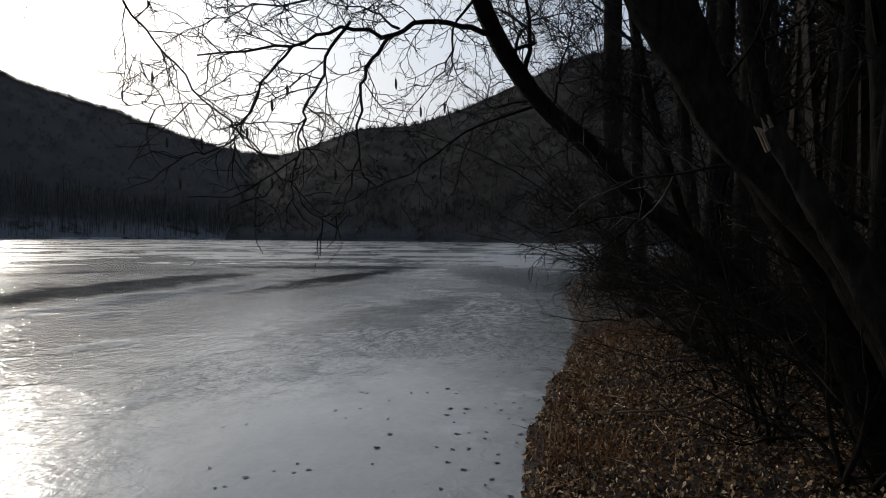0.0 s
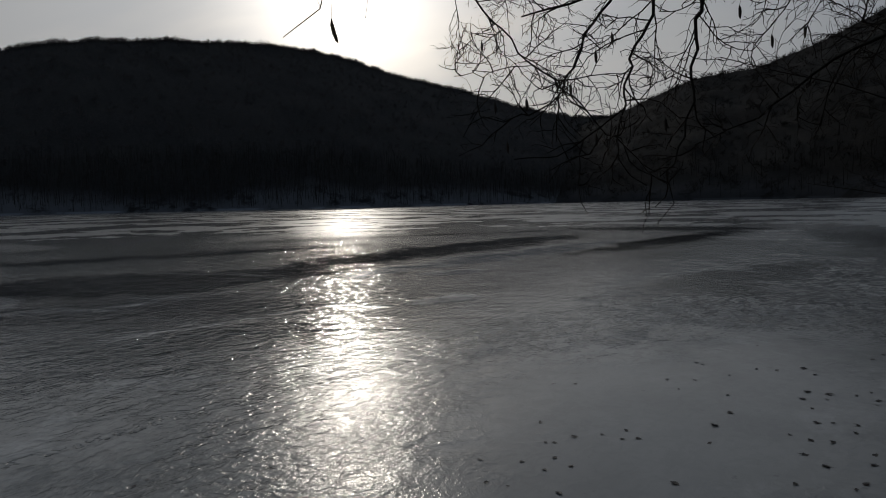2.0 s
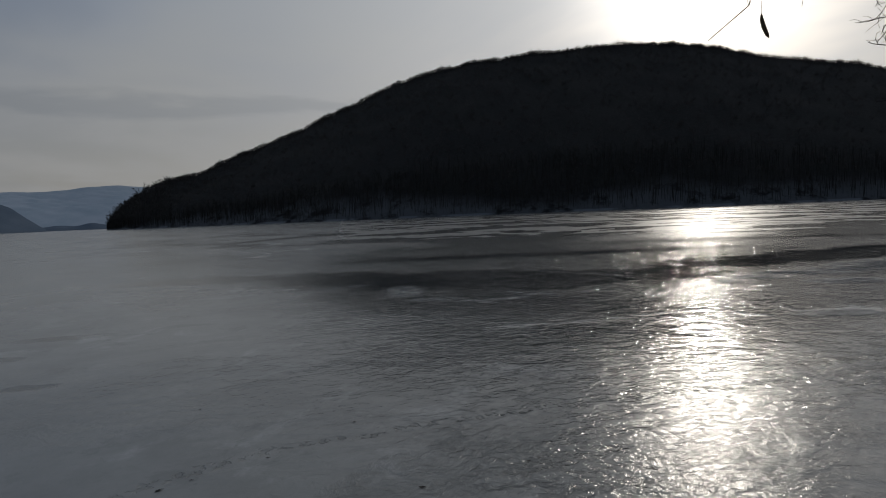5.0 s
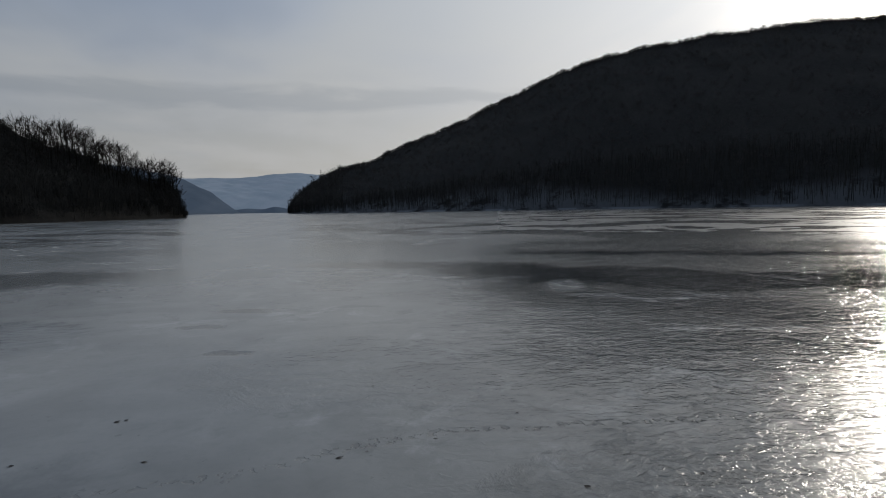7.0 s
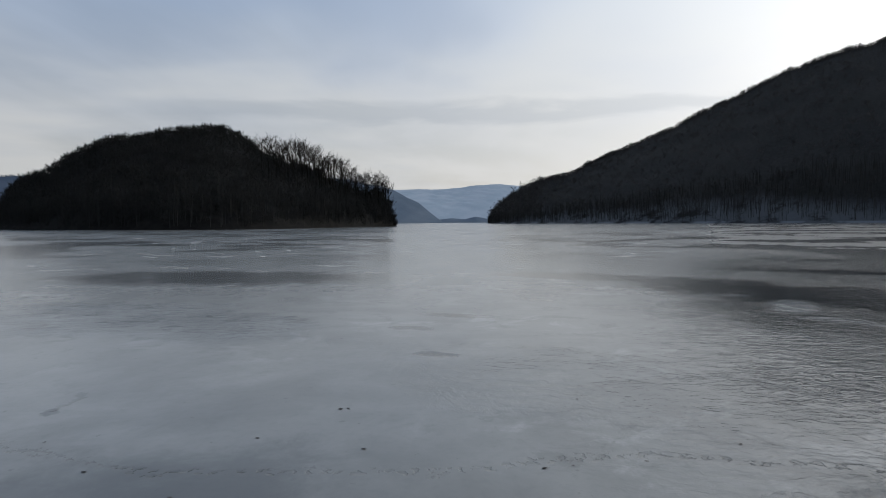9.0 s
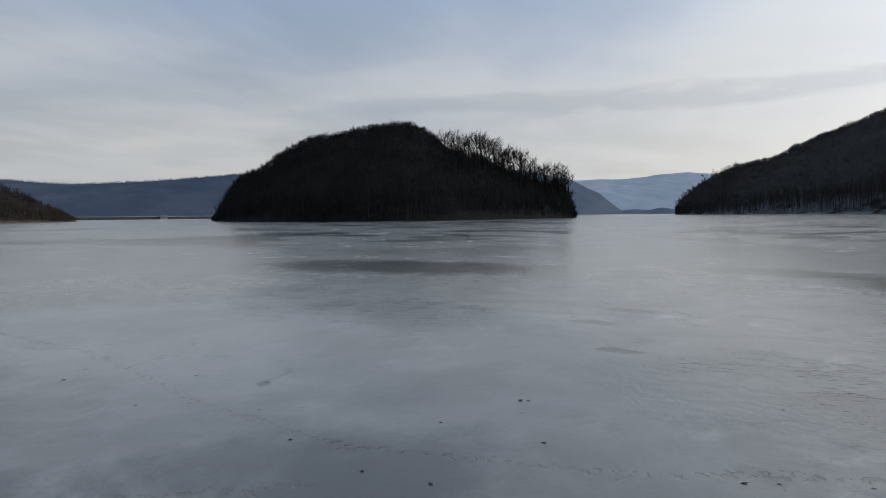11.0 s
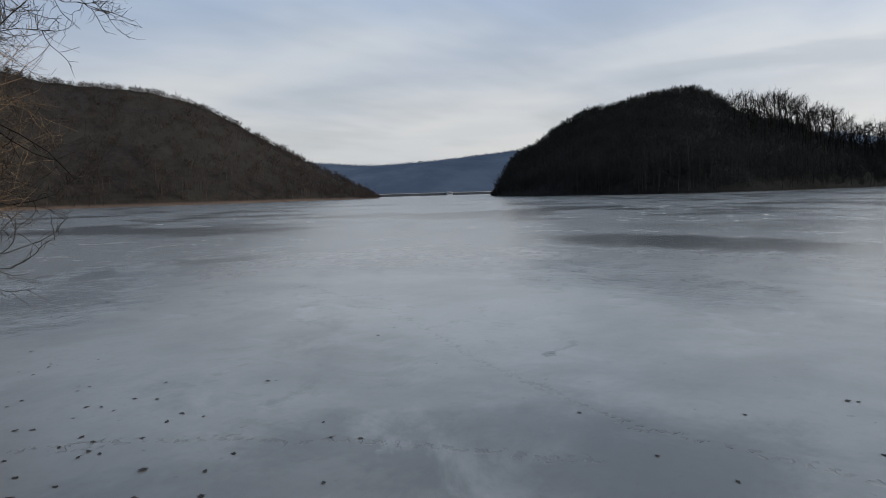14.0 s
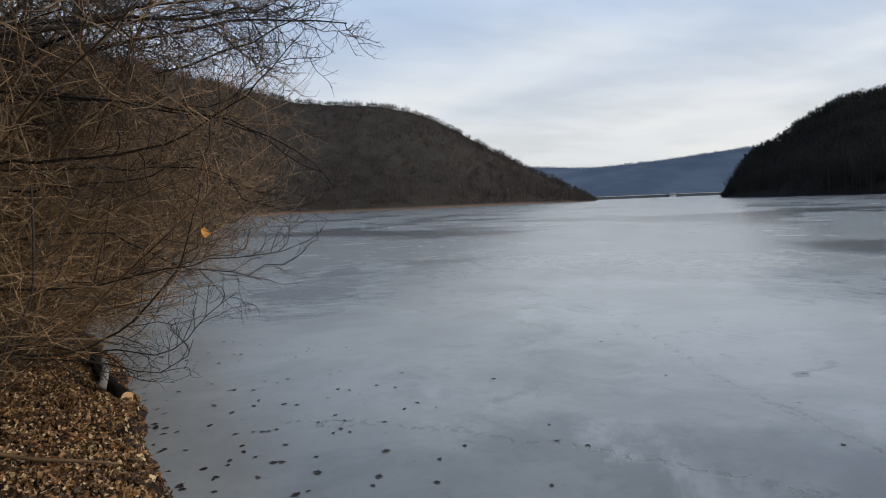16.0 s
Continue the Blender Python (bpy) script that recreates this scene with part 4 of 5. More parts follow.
# the alder whose limb hangs out over the ice
alder = wood("alder_tree", "leaning alder with bare twigs hanging low over the ice", "tree", BARK,
     [(3.3, 5.1, 0.45), (2.86, 5.0, 0.95), (2.26, 5.0, 1.5), (1.63, 4.95, 1.99), (1.09, 4.85, 2.5), (0.72, 4.78, 2.79), (0.49, 4.67, 3.05), (0.3, 4.45, 3.3), (0.0, 4.15, 3.9)], 0.098,
     [([(0.33, 4.5, 3.2), (0.05, 4.3, 3.2), (-0.18, 4.2, 3.17), (-0.35, 4.08, 3.06), (-0.59, 3.96, 3.06), (-0.78, 3.87, 2.96), (-1.03, 3.76, 2.84), (-1.4, 3.6, 2.8)], 0.02106),
      ([(-0.35, 4.08, 3.05), (-0.47, 3.87, 2.79), (-0.49, 3.72, 2.52), (-0.49, 3.57, 2.2), (-0.52, 3.46, 2.0), (-0.62, 3.39, 1.83)], 0.01326),
      ([(-0.59, 3.96, 3.1), (-0.71, 3.84, 2.85), (-0.71, 3.73, 2.69), (-0.79, 3.61, 2.49), (-0.8, 3.51, 2.25), (-0.82, 3.4, 2.0), (-0.67, 3.33, 1.81)], 0.0117),
      ([(-2.1, 4.1, 3.5), (-1.99, 3.92, 3.21), (-1.7, 3.84, 2.87), (-1.39, 3.75, 2.53), (-1.12, 3.63, 2.3), (-0.93, 3.53, 2.13), (-0.76, 3.47, 1.91), (-0.5, 3.41, 1.72), (-0.58, 3.35, 1.62)], 0.0078),
      ([(0.2, 4.35, 3.4), (0.05, 4.2, 3.11), (0.01, 4.1, 2.86), (-0.16, 4.0, 2.65)], 0.0117),
      ([(0.0, 4.15, 3.9), (-0.6, 3.9, 3.75), (-1.3, 3.9, 3.65), (-2.1, 4.1, 3.5)], 0.02028),
      ([(0.05, 4.2, 3.8), (-0.4, 4.3, 3.5), (-1.0, 4.3, 3.35), (-1.6, 4.2, 3.2)], 0.0156),
      ([(0.6, 4.8, 2.95), (0.65, 4.9, 3.4), (0.55, 4.9, 4.0)], 0.0234),
      ([(0.72, 4.95, 2.79), (0.2, 4.9, 2.6), (-0.3, 4.7, 2.2), (-0.6, 4.5, 2.05)], 0.01248),
      ([(1.6, 4.95, 2.0), (1.2, 5.0, 1.9), (0.9, 4.9, 1.82), (0.7, 4.7, 1.75)], 0.01404),
      ([(-0.9, 3.8, 2.9), (-1.05, 3.6, 2.6), (-1.1, 3.5, 2.35), (-1.3, 3.4, 2.2), (-1.6, 3.3, 2.15)], 0.00858),
      ([(-1.39, 3.75, 2.53), (-1.6, 3.6, 2.5), (-1.75, 3.4, 2.45)], 0.00312),
      ([(-0.8, 3.5, 2.2), (-1.05, 3.4, 2.0), (-1.35, 3.3, 1.98)], 0.00468),
      ([(1.6, 4.95, 2.0), (1.35, 4.8, 1.8), (1.1, 4.6, 1.65), (1.0, 4.3, 1.55)], 0.01248),
      ([(1.9, 4.97, 1.8), (1.4, 5.4, 1.6), (1.1, 5.4, 1.42)], 0.01092),
      ([(0.72, 4.95, 2.79), (0.9, 4.6, 2.5), (0.8, 4.3, 2.1), (0.7, 4.1, 1.9)], 0.01092),
      ([(0.45, 4.6, 3.1), (0.7, 4.9, 3.3), (0.5, 5.2, 3.6), (0.1, 5.3, 3.8)], 0.01716),
      ([(0.8, 4.8, 2.7), (0.95, 5.2, 3.1), (1.05, 5.4, 3.5), (1.0, 5.5, 3.9)], 0.01716),
      ([(1.0, 4.83, 2.55), (1.2, 5.3, 2.9), (1.3, 5.6, 3.2), (1.35, 5.8, 3.6)], 0.01404),
      ([(0.5, 4.67, 3.05), (0.6, 5.0, 3.4), (0.8, 5.3, 3.6), (1.2, 5.4, 3.7)], 0.0156),
      ([(0.7, 4.78, 2.8), (0.4, 5.2, 2.85), (0.35, 5.6, 3.0), (0.5, 5.9, 3.3)], 0.01404),
      ([(-0.3, 4.1, 3.1), (-0.5, 4.4, 3.3), (-0.9, 4.6, 3.45)], 0.01092)],
     TWIG_DARK, 0.105, 0.55, 3, (0.0, 0.0, -0.03), 11, keep=clear_north, fine=0.002, curl=True)
shift = np.array([3.3, 5.1, 0.45])
for x, y, z in ((-0.93, 3.75, 2.62), (-0.98, 3.6, 2.5), (-1.12, 3.6, 2.34), (-1.62, 3.7, 2.3), (-1.3, 3.4, 2.25), (-0.3, 3.9, 2.7), (-0.6, 3.5, 2.1), (-1.75, 3.8, 2.7), (0.0, 4.1, 2.6), (-0.15, 4.0, 2.55), (-1.5, 3.6, 2.05), (-0.95, 3.5, 2.05)):
    s = Soup()
    c = np.array([x, y, z]) - shift
    s.tubes(np.array([[c + (0, 0, 0.035), c + (0.002, 0, 0.02), c + (0.004, 0, 0), c + (0.003, 0.002, -0.02), c + (0.005, 0, -0.035)]]), np.array([[0.002, 0.007, 0.009, 0.007, 0.002]]), 6)
    s.tubes(np.array([[c + (0, 0, 0.034), c + (0.01, 0, 0.08), c + (0.03, 0.01, 0.13)]]), np.array([[0.0012, 0.0012, 0.0014]]), 3)
    part("catkin", s, TWIG, alder, "dark hanging catkin")


# leaning trunks beside the path
overhang = wood("leaning_tree", "dark leaning tree trunk with rough mossy bark", "tree", BARK,
     [(2.75, 3.3, 0.35), (2.31, 3.2, 1.26), (2.02, 3.27, 1.75), (1.79, 3.28, 2.01), (1.53, 3.29, 2.27), (1.29, 3.28, 2.59), (1.04, 3.26, 2.98), (0.68, 3.2, 3.7), (0.2, 3.1, 4.8)], 0.14,
     [([(0.75, 3.22, 3.4), (1.0, 3.6, 4.0), (1.1, 4.2, 4.6)], 0.04), ([(1.6, 3.28, 2.15), (1.1, 3.7, 2.1), (0.9, 4.2, 1.9)], 0.012)], TWIG, 0.12, 0.6, 2, (0, 0, 0.1), 21)
wood("leaning_tree", "second dark trunk leaning out towards the lake", "tree", BARK,
     [(2.7, 3.75, 0.4), (2.1, 3.55, 1.6), (1.73, 3.42, 2.1), (1.51, 3.43, 2.45), (1.36, 3.45, 2.8), (1.24, 3.45, 3.2), (1.1, 3.5, 4.6)], 0.12,
     [([(1.25, 3.45, 3.15), (0.9, 3.9, 3.5), (0.7, 4.4, 3.9)], 0.03)], TWIG, 0.12, 0.6, 2, (0, 0, 0.1), 22)

# one of its twigs hangs down in front, with a catkin at the tip
s = Soup()
hang = smooth_line([(0.5, 3.17, 4.05), (-0.3, 2.9, 4.15), (-0.9, 2.4, 3.6), (-1.2, 2.0, 2.9), (-1.37, 1.81, 2.43), (-1.38, 1.80, 2.35), (-1.42, 1.77, 2.29), (-1.47, 1.73, 2.275)], 22) - np.array([2.75, 3.3, 0.35])
s.tube(hang, np.linspace(0.012, 0.0016, 22), 5)
for k in (16, 18, 19, 20):
    s.tube(bend_line(np.random.default_rng(k), hang[k], (-0.4, 0.3, 0.35 * (-1) ** k), 0.07, 4, 0.15, (0, 0, 0.2)), [0.0015, 0.0013, 0.0012, 0.001, 0.001], 3)
s.tube(np.array([(-1.05, 2.2, 3.25), (-1.22, 1.95, 2.7), (-1.25, 1.90, 2.43), (-1.26, 1.89, 2.34)]) - np.array([2.75, 3.3, 0.35]), [0.002, 0.0014, 0.001, 0.0008], 3)
part("hanging_twig", s, TWIG, overhang)
s = Soup()
c = np.array([-1.34, 1.83, 2.295]) - np.array([2.75, 3.3, 0.35])
s.tube(c + np.array([(-0.012, 0, 0.043), (-0.011, 0, 0.025), (-0.004, 0, 0.0), (0.006, 0, -0.025), (0.012, 0, -0.036)]), [0.002, 0.006, 0.0075, 0.006, 0.002], 6)
s.tube(np.array([c + (-0.012, 0, 0.042), c + (-0.01, 0, 0.09), c + (-0.03, -0.02, 0.135)]), 0.0008, 3)
part("catkin", s, TWIG_BROWN, overhang, "brown hanging catkin")

snag = wood("broken_snag", "broken leaning dead trunk with a splintered pale top", "tree", BARK,
            [(2.2, 2.5, 0.3), (1.86, 2.47, 1.16), (1.71, 2.46, 1.46), (1.57, 2.49, 1.73), (1.41, 2.52, 2.02), (1.33, 2.58, 2.2)], 0.078, [], TWIG, 1, 1, 1, (0, 0, 0), 23)
s = Soup()
for i in range(9):
    a = rng.random() * 6.283
    o = np.array([1.33 - 2.2, 0.08, 1.88]) + 0.034 * np.array([math.cos(a), math.sin(a), 0])
    s.tube([o - np.array([-0.02, 0.01, 0.06]), o + np.array([-0.01, 0.005, 0.02]), o + np.array([-0.02 - 0.02 * rng.random(), 0.01, 0.03 + 0.06 * rng.random()])], [0.012, 0.009, 0.002], 4)
part("broken_top", s, OLD_WOOD, snag, "pale splintered wood")

# upright trees further up the bank
STEMS = [(3.3, 8.2, 0.13, 0.1), (4.2, 7.0, 0.12, -0.25), (4.6, 9.6, 0.16, -0.1), (3.7, 5.2, 0.11, -0.2), (5.4, 7.8, 0.14, 0.05), (5.2, 11.5, 0.15, -0.1), (6.6, 9.2, 0.17, 0.0), (4.0, 12.5, 0.12, -0.35),
         (6.0, 14.5, 0.16, -0.1), (7.5, 12.0, 0.15, 0.1), (5.2, 19.0, 0.33, 0.0), (8.5, 17.0, 0.18, 0.0), (6.3, 6.6, 0.12, 0.0), (3.0, 4.6, 0.05, 0.1)]
for i, (x, y, r0, lean) in enumerate(STEMS):
    z = float(bank_z(x, y))
    h = 6.0 + 3.0 * rng.random() + 0.55 * math.hypot(x, y)
    c1, c2, c3 = rng.normal(0, 0.28, 2), rng.normal(0, 0.5, 2), rng.normal(0, 0.8, 2)
    line = [(x, y, z - 0.1), (x + lean * 0.3 + 0.5 * c1[0], y + c1[1], z + h * 0.18), (x + lean * 0.6 + c1[0], y + c1[1], z + h * 0.38), (x + lean + c2[0], y + c2[1], z + h * 0.65), (x + lean * 1.6 + c3[0], y + c3[1], z + h)]
    limbs = []
    for k in range(9):
        f = 0.14 + 0.7 * (k + rng.random()) / 9
        o = smooth_line(line, 30)[int(29 * f)]
        a = rng.random() * 6.283
        ln = 1.2 + 1.3 * rng.random()
        limbs.append(([o, o + ln * 0.5 * np.array([math.cos(a), math.sin(a), 0.5]), o + ln * np.array([math.cos(a), math.sin(a), 0.9])], 0.028))
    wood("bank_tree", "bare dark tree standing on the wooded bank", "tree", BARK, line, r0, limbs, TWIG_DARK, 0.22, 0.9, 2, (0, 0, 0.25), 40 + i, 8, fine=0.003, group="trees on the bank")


wood("bank_tree", "slender bare tree with a dense twiggy crown", "tree", BARK,
     [(3.0, 6.8, 0.5), (2.6, 6.7, 1.8), (2.2, 6.6, 3.0), (1.9, 6.5, 4.2), (1.8, 6.5, 5.6)], 0.06,
     [([(2.3, 6.6, 2.7), (1.7, 6.4, 3.3), (1.2, 6.2, 3.7), (0.8, 6.1, 4.0)], 0.02), ([(2.1, 6.6, 3.2), (2.5, 6.4, 3.9), (2.7, 6.3, 4.5)], 0.02), ([(2.0, 6.5, 3.7), (1.4, 6.6, 4.3), (1.0, 6.7, 4.6)], 0.018),
      ([(2.4, 6.65, 2.4), (2.0, 6.2, 2.9), (1.6, 5.9, 3.1), (1.3, 5.8, 3.2)], 0.016), ([(1.9, 6.5, 4.1), (2.2, 6.2, 4.6), (2.4, 6.0, 5.0)], 0.016), ([(2.5, 6.7, 2.0), (1.9, 6.7, 2.3), (1.5, 6.6, 2.5)], 0.014)],
     TWIG_DARK, 0.08, 0.75, 3, (0, 0, 0.05), 51, 8, fine=0.0022, curl=True)


def shrub(seed, base, stems, height, aim, spread, mat, label, spacing=0.17, length=1.0, levels=2, limit=None, fine=0.003):
    """A many-stemmed shrub: arching stems, each a part, and a mass of twigs."""
    r = np.random.default_rng(seed)
    root = new("shrub")
    base = np.array([base[0], base[1], float(bank_z(base[0], base[1]))])
    root.location = tuple(base)
    mass = Soup()
    for i in range(stems):
        o = r.normal(0, 0.18, 3) * np.array([1, 1, 0])
        way = unit(np.array([aim[0], aim[1], aim[2]]) + r.normal(0, spread, 3))
        way[2] = abs(way[2]) * 0.9 + 0.12
        ln = height * (0.55 + 0.6 * r.random())
        l = bend_line(r, o, way, ln, 9, 0.07, (aim[0] * 0.45, aim[1] * 0.45, -0.55 * r.random()))
        l[:, 2] = np.maximum(l[:, 2], 0.02 - base[2] + 0.05 * np.arange(10))
        if limit is not None and not limit(l[-1] + base):
            continue
        q = np.linspace(0.010 + 0.012 * r.random() ** 2, 0.004, 10)
        b = Soup()
        b.tube(l, q, 5)
        part("stem", b, mat, root, smooth=True)
        sprays(r, mass, l[None], q[None], spacing, length, levels, (0, 0, -0.05), keep=None if limit is None else (lambda p: limit(p + base)), fine=fine, curl=limit is clear_south)
    tagged(part("tangle", mass, mat, root, "tangle of thin twigs"), kind="stuff")
    return tagged(root, label, "shrub", "shrubs on the bank")


def clear_south(p):
    """The shrubs stop short of the open ice and of the path."""
    az = math.degrees(math.atan2(p[1] + 0.5, p[0] + 0.17)) % 360
    if p[2] < 0.75 and p[1] > -7.3 and p[0] < 0.5:
        return False
    el = math.degrees(math.atan2(p[2] - EYE, math.hypot(p[0] + 0.17, p[1] + 0.5)))
    az -= 2.2 * math.sin(5.1 * p[2] + 2.3 * p[1]) + 2.0 * math.sin(2.3 * p[2] - 1.7 * p[1] + 1.0)
    return az > 254 - max(0.0, 0.6 * (p[2] - 2.2)) + 0.7 * max(0.0, 2.5 - el) + 0.85 * max(0.0, -el - 2.5) and p[1] < -3.3


SOUTH_SHRUBS = ((1.5, -7.6, 24, 4.0, (-0.55, 0.1, 0.5)), (1.3, -9.0, 26, 4.2, (-0.55, 0.0, 0.6)), (0.5, -10.5, 22, 4.6, (-0.6, 0.1, 0.6)), (1.2, -6.2, 22, 3.4, (-0.25, 0.0, 0.8)), (0.9, -8.6, 22, 3.2, (-0.6, 0.25, 0.3)),
                (1.0, -12.5, 18, 5.0, (-0.5, 0.1, 0.8)), (2.2, -8.0, 20, 4.6, (-0.3, 0.1, 1.0)), (1.4, -6.9, 20, 4.6, (-0.45, 0.0, 0.9)), (1.0, -6.9, 18, 2.9, (-0.6, 0.2, 0.4)),
                (1.5, -7.6, 16, 6.0, (-0.2, 0.0, 1.3)), (2.4, -9.4, 16, 7.0, (-0.25, 0.0, 1.3)), (1.0, -8.6, 14, 5.6, (-0.3, 0.0, 1.2)))
for i, (x, y, n, h, aim) in enumerate(SOUTH_SHRUBS):
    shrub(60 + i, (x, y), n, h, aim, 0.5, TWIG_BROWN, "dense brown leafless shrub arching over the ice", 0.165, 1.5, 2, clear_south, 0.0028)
NORTH_SHRUBS = ((4.3, 9.0, 16, 2.6), (3.4, 6.6, 16, 2.6), (3.7, 12.4, 14, 2.8), (4.4, 8.4, 14, 2.8), (3.4, 15.0, 14, 2.8), (5.5, 10.5, 12, 2.8), (3.2, 4.2, 14, 2.6), (2.3, 3.6, 18, 1.7), (2.5, 4.6, 18, 1.7), (2.9, 5.7, 16, 1.8), (4.0, 5.6, 14, 2.8), (4.8, 7.0, 12, 2.8), (4.4, 10.4, 14, 2.8), (6.2, 8.4, 10, 3.0), (3.3, 7.4, 18, 4.6), (3.9, 9.2, 18, 4.8), (4.0, 11.2, 18, 4.8), (4.7, 11.4, 16, 5.0), (5.2, 13.6, 16, 5.2), (4.4, 6.2, 16, 4.4))
for i, (x, y, n, h) in enumerate(NORTH_SHRUBS):
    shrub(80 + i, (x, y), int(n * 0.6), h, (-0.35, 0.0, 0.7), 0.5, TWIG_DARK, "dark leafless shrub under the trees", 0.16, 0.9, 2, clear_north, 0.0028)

# the tree behind the southern shrubs
wood("bank_tree", "bare tree with long limbs reaching over the ice", "tree", BARK,
     [(1.9, -9.4, 0.4), (1.5, -9.2, 2.0), (1.2, -9.1, 3.6), (0.9, -9.0, 5.2), (0.7, -9.0, 7.0)], 0.13,
     [([(1.4, -9.2, 2.6), (0.3, -8.9, 3.4), (-1.2, -8.6, 3.9), (-2.4, -8.5, 4.1), (-3.0, -8.4, 4.1)], 0.035),
      ([(1.2, -9.1, 3.4), (0.2, -8.4, 4.2), (-0.9, -7.7, 4.6), (-2.0, -7.2, 4.7)], 0.03),
      ([(1.5, -9.2, 2.2), (0.6, -8.6, 2.7), (-0.4, -8.0, 3.1), (-1.6, -7.6, 3.5), (-2.2, -7.4, 3.8)], 0.026),
      ([(1.45, -9.2, 1.9), (0.4, -8.8, 2.3), (-0.8, -8.4, 2.3), (-1.9, -8.0, 1.9)], 0.024),
      ([(1.1, -9.1, 4.2), (0.6, -8.2, 4.9), (0.1, -7.2, 5.2), (-0.4, -6.4, 5.1)], 0.028),
      ([(0.95, -9.0, 5.0), (0.0, -8.7, 5.8), (-1.2, -8.4, 6.2)], 0.026)],
     TWIG, 0.17, 1.1, 3, (0, 0, 0.05), 31, fine=0.003)


wood("bank_tree", "bare young tree leaning over the shrubs", "tree", BARK,
     [(1.7, -7.3, 0.35), (1.3, -7.1, 1.8), (0.9, -7.0, 3.2), (0.6, -6.9, 4.6), (0.4, -6.9, 6.0)], 0.08,
     [([(1.2, -7.1, 2.2), (0.4, -6.8, 3.0), (-0.5, -6.5, 3.5), (-1.3, -6.3, 3.6)], 0.026), ([(0.9, -7.0, 3.1), (0.2, -6.6, 3.8), (-0.6, -6.3, 4.2), (-1.2, -6.2, 4.4)], 0.024),
      ([(0.8, -7.0, 3.6), (0.9, -6.4, 4.2), (0.7, -5.8, 4.5)], 0.02), ([(1.3, -7.1, 1.9), (0.9, -6.6, 2.7), (0.4, -6.1, 3.1), (0.0, -5.8, 3.2)], 0.02), ([(0.65, -6.9, 4.4), (-0.1, -6.8, 5.0), (-0.9, -6.7, 5.3)], 0.02)],
     TWIG, 0.13, 0.9, 3, (0, 0, 0.05), 33, fine=0.0026, curl=True)


wood("bank_tree", "bare tree at the water's edge with long arching branches", "tree", TWIG_DARK,
     [(1.6, -5.6, 0.4), (1.3, -5.6, 1.4), (1.1, -5.7, 2.4), (0.9, -5.8, 3.4), (0.9, -5.9, 4.8)], 0.07,
     [([(1.42, -5.6, 1.0), (0.9, -5.5, 0.92), (0.48, -5.49, 0.87), (0.17, -5.52, 0.82), (-0.15, -5.53, 0.92), (-0.41, -5.52, 1.14), (-0.6, -5.51, 1.37), (-0.73, -5.5, 1.65), (-0.81, -5.49, 1.94)], 0.0140),
      ([(1.2, -5.65, 1.9), (0.6, -5.9, 1.95), (-0.03, -5.93, 1.98), (-0.49, -5.92, 2.07), (-0.9, -5.88, 2.26), (-1.07, -5.85, 2.48), (-1.15, -5.84, 2.67)], 0.0125),
      ([(1.3, -5.6, 1.35), (0.5, -5.5, 1.3), (-0.17, -5.53, 1.28), (-0.65, -5.51, 1.37), (-1.05, -5.45, 1.38), (-1.5, -5.35, 1.46)], 0.0117),
      ([(1.15, -5.68, 2.1), (0.4, -5.3, 2.1), (-0.39, -5.12, 2.19), (-0.71, -5.1, 2.3), (-0.97, -5.06, 2.46), (-1.24, -5.0, 2.77), (-1.47, -4.94, 2.96)], 0.0140),
      ([(1.05, -5.7, 2.6), (0.3, -5.6, 2.6), (-0.43, -5.52, 2.51), (-1.07, -5.45, 2.42), (-1.45, -5.36, 2.19), (-1.71, -5.28, 1.97)], 0.0133),
      ([(0.95, -5.8, 3.2), (0.47, -6.3, 3.2), (-0.11, -6.53, 3.33), (-0.75, -6.5, 3.43), (-1.31, -6.42, 3.51), (-1.98, -6.25, 3.59)], 0.0172),
      ([(0.9, -5.8, 3.6), (0.2, -5.6, 3.7), (-0.5, -5.5, 3.75), (-1.1, -5.4, 3.6)], 0.0140),
      ([(1.4, -5.6, 0.9), (0.6, -5.7, 0.8), (0.05, -5.72, 0.71), (-0.35, -5.73, 0.56), (-0.63, -5.71, 0.61), (-0.72, -5.7, 0.78)], 0.0094),
      ([(1.1, -5.7, 2.4), (0.4, -6.0, 2.6), (-0.5, -6.1, 2.62), (-1.09, -6.05, 2.49), (-1.44, -5.78, 2.23), (-1.66, -5.61, 2.08), (-1.81, -5.46, 1.9)], 0.013),
      ([(1.3, -5.6, 1.4), (0.5, -5.9, 1.6), (-0.2, -6.1, 1.6), (-0.69, -6.0, 1.31), (-1.1, -5.85, 1.25), (-1.37, -5.69, 1.32), (-1.55, -5.6, 1.41)], 0.011),
      ([(1.0, -5.75, 2.8), (0.1, -6.3, 2.7), (-0.8, -6.5, 2.65), (-1.2, -6.44, 2.73), (-1.4, -6.3, 2.94), (-1.65, -6.14, 3.07), (-1.9, -5.9, 3.0)], 0.012),
      ([(1.2, -5.65, 2.0), (0.3, -6.0, 2.1), (-0.58, -6.11, 2.12), (-0.9, -5.98, 2.1), (-1.14, -5.84, 1.88), (-1.4, -5.69, 1.75), (-1.7, -5.5, 1.81)], 0.011),
      ([(1.4, -5.6, 1.0), (0.5, -5.9, 0.85), (-0.17, -6.02, 0.71), (-0.48, -5.92, 0.66), (-0.67, -5.8, 0.79), (-0.86, -5.68, 1.0), (-1.02, -5.66, 1.11)], 0.010)],
     TWIG, 0.12, 0.62, 2, (-0.05, 0, 0.06), 35, fine=0.0022, curl=True)
